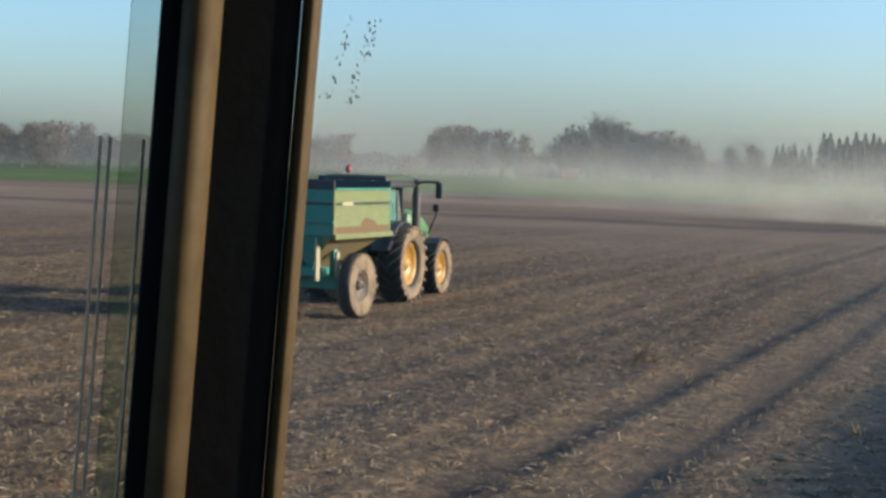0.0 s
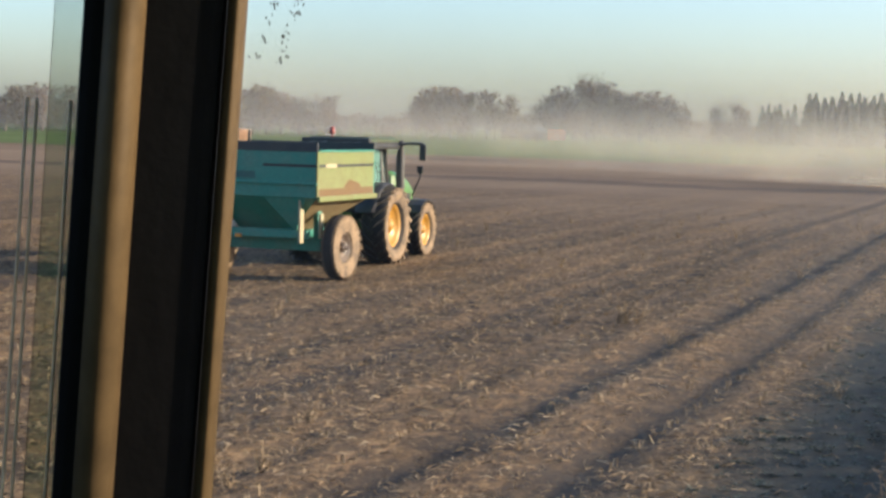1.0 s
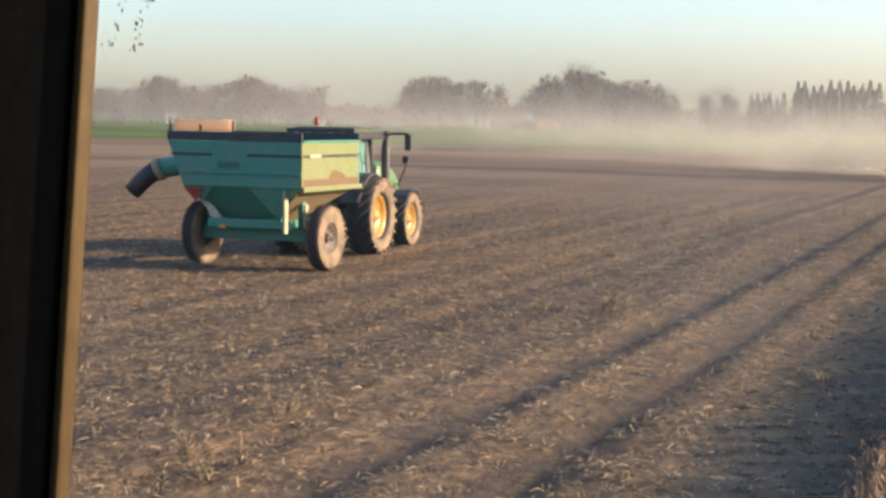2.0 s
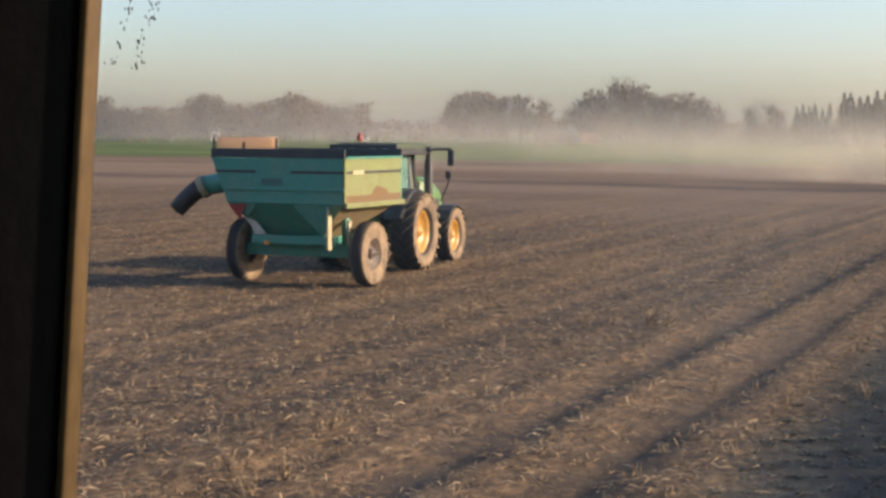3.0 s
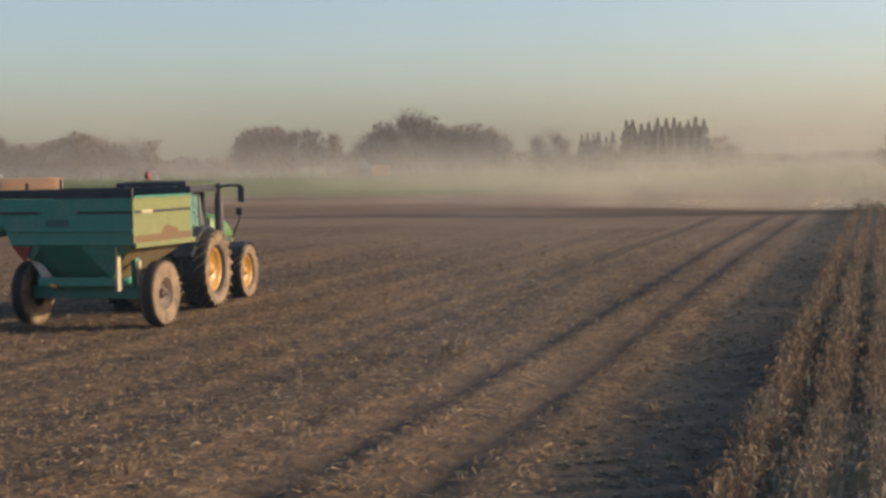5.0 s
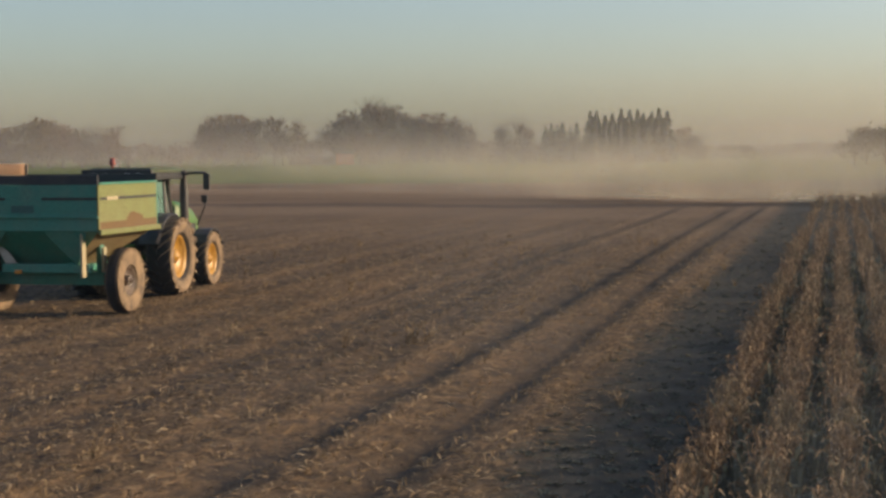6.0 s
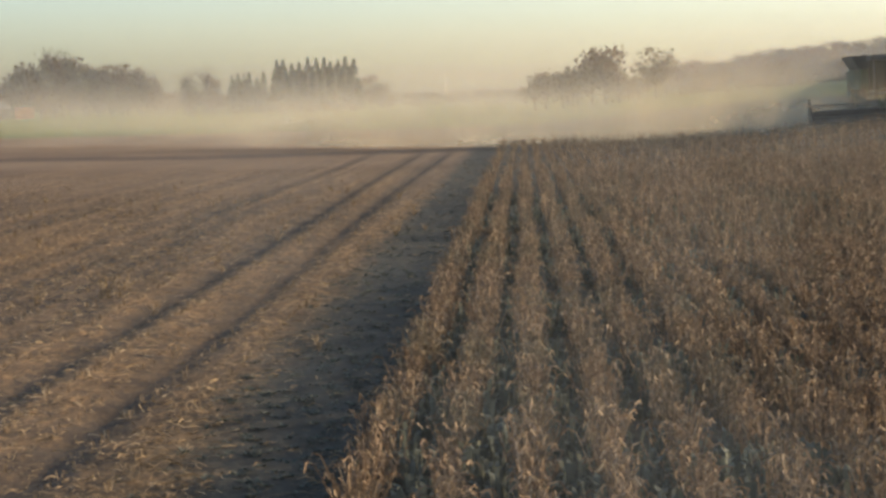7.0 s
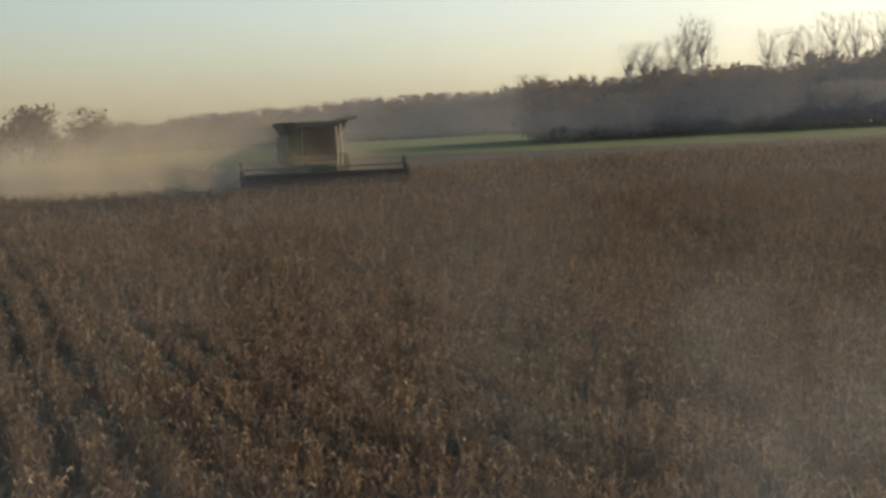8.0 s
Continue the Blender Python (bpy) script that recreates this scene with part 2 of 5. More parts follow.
def box(bm, x0, x1, y0, y1, z0, z1, bevel=0.0):
    vs = [bm.verts.new((x, y, z)) for z in (z0, z1) for y in (y0, y1) for x in (x0, x1)]
    for f in ((0, 2, 3, 1), (4, 5, 7, 6), (0, 1, 5, 4), (2, 6, 7, 3), (0, 4, 6, 2), (1, 3, 7, 5)):
        bm.faces.new([vs[i] for i in f])
    if bevel:
        es = {e for v in vs for e in v.link_edges}
        bmesh.ops.bevel(bm, geom=list(es), offset=bevel, segments=2, affect="EDGES", profile=0.6)
    return bm


def boxed(x0, x1, y0, y1, z0, z1, bevel=0.0):
    return box(bmesh.new(), x0, x1, y0, y1, z0, z1, bevel)


def loft(bm, rings, close=True, caps=True):
    """Joins rings of equally many points."""
    vr = [[bm.verts.new(p) for p in r] for r in rings]
    n = len(vr[0])
    for a, b in zip(vr, vr[1:]):
        for i in range(n if close else n - 1):
            j = (i + 1) % n
            bm.faces.new((a[i], a[j], b[j], b[i]))
    if caps:
        bm.faces.new(vr[0][::-1])
        bm.faces.new(vr[-1])
    return bm


def tube(bm, points, radii, sides=10):
    """A round bar along points."""
    pts = [Vector(p) for p in points]
    rings = []
    for i, p in enumerate(pts):
        d = (pts[min(i + 1, len(pts) - 1)] - pts[max(i - 1, 0)]).normalized()
        a = d.orthogonal().normalized() if i == 0 else (a - d * a.dot(d)).normalized()
        b = d.cross(a)
        r = radii[i] if isinstance(radii, (list, tuple)) else radii
        rings.append([p + (a * math.cos(k * 2 * math.pi / sides) + b * math.sin(k * 2 * math.pi / sides)) * r for k in range(sides)])
    return loft(bm, rings)


def lathe_x(profile, sides=40):
    """Turns (x, radius) about the x axis."""
    bm = bmesh.new()
    rings = [[(x, r * math.cos(2 * math.pi * k / sides), r * math.sin(2 * math.pi * k / sides)) for k in range(sides)] for x, r in profile]
    loft(bm, rings, caps=False)
    return bm


def slab(outline, x0, x1, bevel=0.0):
    """A plate of constant thickness along x, from (y, z) corners."""
    bm = bmesh.new()
    loft(bm, [[(x0, y, z) for y, z in outline], [(x1, y, z) for y, z in outline]])
    if bevel:
        bmesh.ops.bevel(bm, geom=bm.edges[:], offset=bevel, segments=2, affect="EDGES")
    return bm

# ---- ground ----


def smooth(a, b, v):
    t = np.clip((v - a) / (b - a), 0, 1)
    return t * t * (3 - 2 * t)


def land(x, y):
    """The lie of the land: a level field that rises to the east and far off."""
    x, y = np.asarray(x, float), np.asarray(y, float)
    def ease(a):
        return np.log1p(np.exp(np.clip((x - a) / 4, -30, 30))) * 4
    return (0.092 * ease(3) - 0.032 * ease(28)) * smooth(15, 85, y) * (1 - 0.9 * smooth(140, 400, x)) + 0.0045 * np.maximum(0, np.minimum(y, 900) - 140)


def waves(x, y, seed, size, octaves=3):
    """Cheap smooth noise from crossed sines."""
    r = np.random.RandomState(seed)
    total = 0
    for o in range(octaves):
        for k in range(4):
            a, f = r.uniform(0, math.pi), (2 ** o) / size * r.uniform(0.7, 1.4)
            total = total + np.sin((x * math.cos(a) + y * math.sin(a)) * f * 6.283 + r.uniform(0, 6.28)) / (2 ** o) / 4
    return total


TRACKS = ((-6.35, 0.30, 0.12), (-4.7, 0.28, 0.11), (-9.6, 0.35, 0.04), (-11.6, 0.35, 0.04))


def surface(x, y):
    """Land with clods, ruts and low ridges of residue."""
    z = land(x, y)
    near = (1 - smooth(60, 110, np.hypot(x, y)))
    z = z + near * (0.035 * waves(x * 1.0, y * 0.45, 3, 0.9, 3) + 0.02 * waves(x, y * 0.7, 5, 0.35, 2))
    z = z + 0.05 * near * waves(x, y * 0.06, 8, 3.4, 2)
    for c, w, d in TRACKS:
        drift = c + 0.12 * np.sin(y * 0.06 + c) - 0.002 * y
        z = z - d * (1 - smooth(92, 108, y)) * np.exp(-((x - drift) / w) ** 2) * (0.9 + 0.2 * np.sin(y * 2.1 + c))
    return z


def spread(lo, hi, step, far, growth=1.22):
    out = list(np.arange(lo, hi, step))
    s, v = step, hi
    while v < far:
        out.append(v)
        s *= growth
        v += s
    out.append(far)
    s, v = step, lo
    while v > -far:
        s *= growth
        v -= s
        out.insert(0, max(v, -far))
    return np.array(out)


gx, gy = spread(-36, 14, 0.17, 3500), spread(9, 66, 0.2, 3500)
X, Y = np.meshgrid(gx, gy)
Z = surface(X, Y)
nx, ny = len(gx), len(gy)
idx = np.arange(nx * ny).reshape(ny, nx)
quads = np.stack([idx[:-1, :-1], idx[:-1, 1:], idx[1:, 1:], idx[1:, :-1]], -1).reshape(-1, 4)
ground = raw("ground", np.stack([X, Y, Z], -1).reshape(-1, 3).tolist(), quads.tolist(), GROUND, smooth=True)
tagged(ground, "harvested bean field of brown soil with chopped straw, wheel ruts and green land beyond", "field", kind="structure")

# ---- straw and crop ----


def scatter(name, template, faces, pos, yaw, tilt, size, material, bend=None):
    """Copies of a small template at many places, joined into one mesh."""
    v = np.asarray(template, float)
    n = len(pos)
    c, s = np.cos(yaw), np.sin(yaw)
    ct, st = np.cos(tilt), np.sin(tilt)
    p = np.repeat(v[None], n, 0) * size[:, None, None] if size.ndim == 1 else np.repeat(v[None], n, 0) * size[:, None, :]
    y2 = p[:, :, 1] * ct[:, None] - p[:, :, 2] * st[:, None]
    z2 = p[:, :, 1] * st[:, None] + p[:, :, 2] * ct[:, None]
    x3 = p[:, :, 0] * c[:, None] - y2 * s[:, None]
    y3 = p[:, :, 0] * s[:, None] + y2 * c[:, None]
    out = np.stack([x3, y3, z2], -1) + pos[:, None, :]
    f = np.asarray(faces)
    allf = (f[None] + (np.arange(n) * len(v))[:, None, None]).reshape(-1, f.shape[1])
    return out.reshape(-1, 3), allf


rng = np.random.RandomState(4)
EDGE_X = -1.22


def crop_limit(x):
    """How far the uncut beans reach."""
    return np.where(x < 15.5, 120 - 1.9 * (x + 2), np.where(x < 25, 86.0, 112 - 0.4 * x))


# chopped straw on the cut ground, thinner with distance
count = 240000
u = rng.rand(count)
sy = 9 + 75 * u ** 1.7
sx = EDGE_X - 0.1 - (sy * 0.75 + 6) * rng.rand(count)
keep = rng.rand(count) < 0.38 + 0.62 * (1.6 * waves(sx, sy * 0.03, 21, 1.7, 2) + waves(sx, sy, 22, 0.8, 2) > 0.0)
for c, w, d in TRACKS[:2]:
    keep &= (np.abs(sx - (c + 0.12 * np.sin(sy * 0.06 + c) - 0.002 * sy)) > w * 0.9) | (rng.rand(count) < 0.35)
keep &= (sx < EDGE_X - 1.9 + 0.5 * waves(sx, sy, 44, 3.0, 2)) | (rng.rand(count) < 0.2)
sx, sy = sx[keep], sy[keep]
n = len(sx)
straw_t = [(-0.5, -0.025, 0), (-0.5, 0.025, 0), (0, 0.032, 0.13), (0, -0.032, 0.10), (0.5, 0.02, 0.02), (0.5, -0.02, 0.0)]
straw_f = [(0, 1, 2, 3), (3, 2, 4, 5)]
length = 0.045 + 0.16 * rng.rand(n) ** 2.5
sz = np.stack([length, length * (0.7 + rng.rand(n)), length * (0.5 + 1.5 * rng.rand(n))], -1)
v, f = scatter("straw", straw_t, straw_f, np.stack([sx, sy, surface(sx, sy) + 0.012], -1), rng.rand(n) * 6.28, rng.normal(0, 0.35, n), sz, STRAW)
straw = raw("straw_litter", v.tolist(), f.tolist(), STRAW)
tagged(straw, "pale chopped straw and bean residue lying on cut soil", "straw", kind="stuff")


def bean_template(seed, stems, pods):
    """One dry bean plant: bare stems with pods close to them."""
    r = random.Random(seed)
    verts, faces = [], []

    def blade(a, b, w):
        a, b = Vector(a), Vector(b)
        side = (b - a).cross(Vector((r.uniform(-1, 1), r.uniform(-1, 1), 0.3)))
        side = side.normalized() * w if side.length > 1e-6 else Vector((w, 0, 0))
        i = len(verts)
        verts.extend([tuple(a - side), tuple(a + side), tuple(b + side * 0.5), tuple(b - side * 0.5)])
        faces.append((i, i + 1, i + 2, i + 3))

    for s in range(stems):
        a = r.uniform(0, 6.28)
        lean = r.uniform(0.02, 0.22)
        h = r.uniform(0.62, 1.0)
        base = (r.uniform(-0.04, 0.04), r.uniform(-0.04, 0.04), 0)
        mid = (base[0] + math.cos(a) * lean * 0.5, base[1] + math.sin(a) * lean * 0.5, h * 0.55)
        top = (base[0] + math.cos(a) * lean * 1.1, base[1] + math.sin(a) * lean * 1.1, h)
        blade(base, mid, 0.012)
        blade(mid, top, 0.009)
        # the tip hangs over
        b = r.uniform(0, 6.28)
        bend = Vector(top) + Vector((math.cos(b) * 0.07, math.sin(b) * 0.07, 0.03))
        blade(top, bend, 0.009)
        blade(bend, bend + Vector((math.cos(b) * 0.05, math.sin(b) * 0.05, -0.07)), 0.011)
        for k in range(pods):
            t = r.uniform(0.18, 1.0)
            p = Vector(base).lerp(Vector(top), t)
            b = r.uniform(0, 6.28)
            q = p + Vector((math.cos(b) * 0.035, math.sin(b) * 0.035, r.choice((-1, 1)) * r.uniform(0.03, 0.09)))
            blade(p, q, r.uniform(0.006, 0.015))
    return verts, faces


def bean_rows(y0, y1, step, stems, pods, x1, seed, width, gap, tall):
    """All plants of the rows between two distances."""
    r = np.random.RandomState(seed)
    vs, fs, base = [], [], 0
    tmpl = [bean_template(seed + k, stems, pods) for k in range(4)]
    rows_x = np.arange(EDGE_X + 0.15, x1, gap)
    px, py = [], []
    for rx in rows_x:
        yy = np.arange(y0, y1, step)
        yy = yy + r.uniform(-step * 0.5, step * 0.5, len(yy))
        xx = rx + r.normal(0, 0.05, len(yy)) + 0.03 * np.sin(yy * 0.4 + rx)
        ok = (yy < crop_limit(xx)) & (xx < yy * 0.78 + 3) & (waves(xx, yy, 31, 5.0, 2) + r.rand(len(yy)) > -0.15)
        px.append(xx[ok])
        py.append(yy[ok])
    px, py = np.concatenate(px), np.concatenate(py)
    which = r.randint(0, 4, len(px))
    for k in range(4):
        qx, qy = px[which == k], py[which == k]
        m = len(qx)
        if not m:
            continue
        h = tall * (0.8 + 0.35 * r.rand(m)) * (1 + 0.16 * waves(qx, qy, 33, 3.2, 2) + 0.20 * waves(qx, qy, 35, 0.9, 2))
        sz = np.stack([width * (0.8 + 0.5 * r.rand(m)), width * (0.8 + 0.5 * r.rand(m)), h], -1)
        v, f = scatter("bean", *tmpl[k], np.stack([qx, qy, surface(qx, qy) - 0.02], -1), r.rand(m) * 6.28, r.normal(0, 0.08, m), sz, BEAN)
        vs.append(v)
        fs.append(f + base)
        base += len(v)
    return np.concatenate(vs), np.concatenate(fs)


v1, f1 = bean_rows(10.0, 30.0, 0.11, 6, 9, 40, 50, 0.95, 0.66, 0.80)
v2, f2 = bean_rows(30.0, 62.0, 0.19, 5, 6, 62, 60, 0.92, 0.66, 0.78)
v3, f3 = bean_rows(62.0, 175.0, 0.6, 3, 3, 110, 70, 1.5, 0.66, 0.70)
allv = np.concatenate([v1, v2, v3])
allf = np.concatenate([f1, f2 + len(v1), f3 + len(v1) + len(v2)])
crop = raw("bean_crop", allv.tolist(), allf.tolist(), BEAN)
tagged(crop, "standing rows of ripe dry brown beans with bare stalks and pods", "crop", kind="stuff")

# low grey-green weeds between the rows and along the crop's foot
weed_r = np.random.RandomState(27)
wy = 10 + 80 * weed_r.rand(26000) ** 1.5
wx = EDGE_X - 2.3 + (wy * 0.78 + 5) * weed_r.rand(26000)
patch_ = waves(wx, wy, 46, 6.0, 3) + 0.5 * waves(wx, wy, 47, 1.5, 2)
sel = (wy < crop_limit(wx)) & (((patch_ > 0.05) & (wy < 52)) | ((wx < EDGE_X) & (0.5 * (wx - EDGE_X + 2.3) > weed_r.rand(26000))))
wx, wy = wx[sel], wy[sel]
weed_v, weed_f = [], []
wr_ = random.Random(8)
for k in range(11):
    a_, l_, up_ = wr_.uniform(0, 6.28), wr_.uniform(0.10, 0.24), wr_.uniform(0.25, 1.0)
    d_ = Vector((math.cos(a_), math.sin(a_), 0))
    q_ = Vector((-d_.y, d_.x, 0)) * wr_.uniform(0.02, 0.05)
    i_ = len(weed_v)
    weed_v += [tuple(d_ * 0.01), tuple(d_ * l_ * 0.55 + q_ + Vector((0, 0, up_ * 0.75))), tuple(d_ * l_ + Vector((0, 0, up_ * 0.8))), tuple(d_ * l_ * 0.55 - q_ + Vector((0, 0, up_ * 0.75)))]
    weed_f.append((i_, i_ + 1, i_ + 2, i_ + 3))
wh_ = np.where(wx < EDGE_X, 0.05, 0.52) * (0.6 + 0.8 * weed_r.rand(len(wx)))
v, f = scatter("weed", weed_v, weed_f, np.stack([wx, wy, surface(wx, wy) - 0.01], -1), weed_r.rand(len(wx)) * 6.28, weed_r.normal(0, 0.15, len(wx)), np.stack([np.where(wx < EDGE_X, 0.45, 0.95), np.where(wx < EDGE_X, 0.45, 0.95), wh_], -1), WEED)
weeds = raw("field_weeds", v.tolist(), f.tolist(), WEED)
tagged(weeds, "low grey-green weeds growing between dry bean rows", "weeds", kind="stuff")

# cut stubble in the old rows
stub_r = np.random.RandomState(15)
bx_, by_ = np.meshgrid(np.arange(-34.0, EDGE_X - 1.8, 0.66), np.arange(10.0, 62.0, 0.11))
bx_, by_ = bx_.ravel(), by_.ravel()
sel = (-bx_ < by_ * 0.75 + 5) & (stub_r.rand(len(bx_)) < 0.75 * np.clip(26.0 / by_, 0.3, 1.0))
bx_, by_ = bx_[sel] + stub_r.normal(0, 0.035, sel.sum()), by_[sel] + stub_r.uniform(-0.06, 0.06, sel.sum())
for c, w, d in TRACKS[:2]:
    ok_ = np.abs(bx_ - (c + 0.12 * np.sin(by_ * 0.06 + c) - 0.002 * by_)) > w
    bx_, by_ = bx_[ok_], by_[ok_]
stub_t = [(-0.06, 0, 0), (0.06, 0, 0), (0.10, 0.1, 1), (0.0, 0.1, 1), (0.25, -0.1, 0), (0.33, -0.12, 0), (0.18, -0.45, 0.8), (0.12, -0.4, 0.8)]
hh_ = 0.04 + 0.07 * stub_r.rand(len(bx_))
v, f = scatter("stub", stub_t, [(0, 1, 2, 3), (4, 5, 6, 7)], np.stack([bx_, by_, surface(bx_, by_) - 0.01], -1), stub_r.rand(len(bx_)) * 6.28, stub_r.normal(0, 0.35, len(bx_)), np.stack([hh_ * 1.3, hh_ * 1.3, hh_], -1), STRAW)
stubble = raw("bean_stubble", v.tolist(), f.tolist(), STRAW)
tagged(stubble, "short cut bean stubble standing in straight rows", "stubble", kind="stuff")

# short stalk tufts that the harvester missed
r_ = np.random.RandomState(9)
tuft_t, tuft_f = bean_template(77, 9, 5)
tx = np.concatenate([[-7.5, -7.36, -7.62], -2.2 - 24 * r_.rand(90)])
ty = np.concatenate([[28.4, 28.55, 28.3], 12 + 55 * r_.rand(90)])
ts_ = 0.18 + 0.2 * r_.rand(len(tx))
ts_[:3] = 0.42
v, f = scatter("tuft", tuft_t, tuft_f, np.stack([tx, ty, surface(tx, ty) - 0.01], -1), r_.rand(len(tx)) * 6.28, r_.normal(0, 0.5, len(tx)), np.stack([ts_ * 2.6, ts_ * 2.6, ts_], -1), STRAW)
tufts = raw("stalk_tufts", v.tolist(), f.tolist(), STRAW)
tagged(tufts, "pale broken bean stalks sticking up from cut ground", "stalks", kind="stuff")

# ---- wheels ----


def wheel(parent, x, y, radius, width, rim_r, rim_mat, lugs, outward=1, hub_mat=None, dish=0.16, grip=0.895):
    """A tractor wheel: rim as the part, tyre and hub under it. outward is +1 for the right side."""
    w = width / 2
    rim = lathe_x([(w * 0.55, rim_r * 1.02), (w * 0.62, rim_r * 0.94), (w * 0.4, rim_r * 0.88), (w * 0.4 - dish, rim_r * 0.52), (w * 0.4 - dish + 0.03, rim_r * 0.42), (w * 0.4 - dish + 0.03, 0.02)], 36)
    ob = part("wheel", rim, rim_mat, parent, "", True)
    ob.location = (x, y, radius)
    if outward < 0:
        ob.rotation_euler = (0, 0, math.pi)
    t = lathe_x([(-w * 0.7, rim_r * 0.95), (-w * 0.86, rim_r * 1.1), (-w, radius * 0.82), (-w * 0.93, radius * grip), (-w * 0.55, radius * (grip + 0.035)), (0, radius * (grip + 0.045)), (w * 0.55, radius * (grip + 0.035)),
                 (w * 0.93, radius * grip), (w, radius * 0.82), (w * 0.86, rim_r * 1.1), (w * 0.6, rim_r * 0.98)], 44)
    for k in range(lugs):
        for side in (-1, 1):
            a0 = 2 * math.pi * (k + (0.5 if side > 0 else 0)) / lugs
            sweep = 0.30 * (24 / lugs)
            ring = []
            for s, rr in ((0.02, radius * 0.955), (0.5, radius * 0.95), (1.0, radius * 0.90)):
                for top in (0, 1):
                    for da in (-0.035, 0.035):
                        a = a0 - sweep * s + da * (24 / lugs)
                        r2 = (radius * (1.005 if s < 0.9 else 0.985)) if top else rr * 0.98
                        ring.append(t.verts.new((side * w * s * 1.02, r2 * math.cos(a), r2 * math.sin(a))))
            for b in (0, 4):
                q = ring[b:b + 8]
                for fc in ((0, 1, 5, 4), (2, 6, 7, 3), (0, 4, 6, 2), (1, 3, 7, 5)):
                    t.faces.new([q[i] for i in fc])
            t.faces.new([ring[i] for i in (8, 9, 11, 10)])
            t.faces.new([ring[i] for i in (0, 2, 3, 1)])
    part("tyre", t, TYRES[round(width, 2)], ob, "dusty black rubber tyre")
    hub = lathe_x([(w * 0.4 - dish + 0.03, rim_r * 0.36), (w * 0.4 - dish + 0.12, rim_r * 0.32), (w * 0.5 - dish + 0.16, rim_r * 0.22), (w * 0.5 - dish + 0.2, 0.015)], 20)
    part("hub", hub, hub_mat or rim_mat, ob, "", True)
    for k in range(8):
        b = bmesh.new()
        a = 2 * math.pi * k / 8
        cy, cz = rim_r * 0.29 * math.cos(a), rim_r * 0.29 * math.sin(a)
        tube(b, [(w * 0.4 - dish + 0.1, cy, cz), (w * 0.4 - dish + 0.16, cy, cz)], 0.022, 6)
        part("bolt", b, STEEL, ob)
    return ob


# ---- tractor ----
TRACTOR_AT = (-17.38, 37.25)


def build_tractor(m):
    t = thing("tractor", "green farm tractor with yellow wheels pulling a grain cart", "tractor", m)
    wheel(t, 1.08, 0, 1.0, 0.70, 0.56, YELLOW, 21, 1)
    wheel(t, -1.08, 0, 1.0, 0.70, 0.56, YELLOW, 21, -1)
    wheel(t, 1.02, 2.85, 0.75, 0.46, 0.44, YELLOW, 20, 1)
    wheel(t, -1.02, 2.85, 0.75, 0.46, 0.44, YELLOW, 20, -1)
    b = bmesh.new()
    tube(b, [(-0.8, 0, 1.0), (0.8, 0, 1.0)], 0.17, 12)
    part("rear_axle", b, GREEN, t)
    b = bmesh.new()
    tube(b, [(-0.8, 2.85, 0.75), (0.8, 2.85, 0.75)], 0.12, 12)
    part("front_axle", b, GREEN, t)
    part("chassis", boxed(-0.32, 0.32, -0.45, 3.3, 0.75, 1.35, 0.04), GREEN, t)
    # hood, tapering to the nose
    b = bmesh.new()
    rings = []
    for y, w, z0, z1 in ((1.35, 0.66, 1.3, 2.38), (2.1, 0.64, 1.28, 2.34), (3.1, 0.56, 1.2, 2.18), (3.75, 0.46, 1.15, 1.92), (3.92, 0.32, 1.2, 1.65)):
        rings.append([(-w, y, z0), (w, y, z0), (w, y, z1 - 0.16), (w * 0.72, y, z1), (-w * 0.72, y, z1), (-w, y, z1 - 0.16)])
    loft(b, rings)
    part("hood", b, GREEN, t, "green engine hood", True)
    for s in (-1, 1):
        part("side_grille", boxed(s * 0.60 - 0.03, s * 0.60 + 0.03, 2.1, 3.1, 1.35, 1.72, 0.01), BLACK, t)
        # rear fender over the wheel
        b = bmesh.new()
        rings = []
        for k in range(9):
            a = radians(20 + k * 17)
            y, z = 1.08 * math.cos(a) * -1, 1.0 + 1.10 * math.sin(a)
            rings.append([(s * 0.62, y, z), (s * 1.16, y, z), (s * 1.18, y * 1.03, z - 0.06 * math.sin(a)), (s * 0.62, y * 0.95, z - 0.05)])
        loft(b, rings)
        part("fender", b, BLACK, t, "black rear fender", True)
        # front fender
        b = bmesh.new()
        rings = []
        for k in range(7):
            a = radians(35 + k * 20)
            y, z = 2.85 - 0.84 * math.cos(a), 0.75 + 0.84 * math.sin(a)
            rings.append([(s * 0.80, y, z), (s * 1.24, y, z), (s * 1.24, y, z - 0.03), (s * 0.80, y, z - 0.03)])
        loft(b, rings)
        part("front_fender", b, BLACK, t)
    # cab: floor box, posts, glass, roof
    part("cab_base", boxed(-0.78, 0.78, -0.45, 1.35, 1.3, 1.75, 0.05), BLACK, t)
    for x, y, xt, yt in ((-0.74, -0.42, -0.66, -0.5), (0.74, -0.42, 0.66, -0.5), (-0.78, 0.45, -0.72, 0.42), (0.78, 0.45, 0.72, 0.42), (-0.62, 1.32, -0.62, 1.05), (0.62, 1.32, 0.62, 1.05)):
        b = bmesh.new()
        tube(b, [(x, y, 1.72), (xt, yt, 2.98)], 0.055, 8)
        part("cab_post", b, BLACK, t)
    panes = (((-0.7, -0.44), (0.7, -0.44)), ((0.75, -0.4), (0.78, 0.42)), ((0.78, 0.48), (0.63, 1.3)), ((-0.63, 1.3), (-0.78, 0.48)), ((-0.78, 0.42), (-0.75, -0.4)), ((0.6, 1.32), (-0.6, 1.32)))
    for (ax, ay), (bx, by) in panes:
        b = bmesh.new()
        q = []
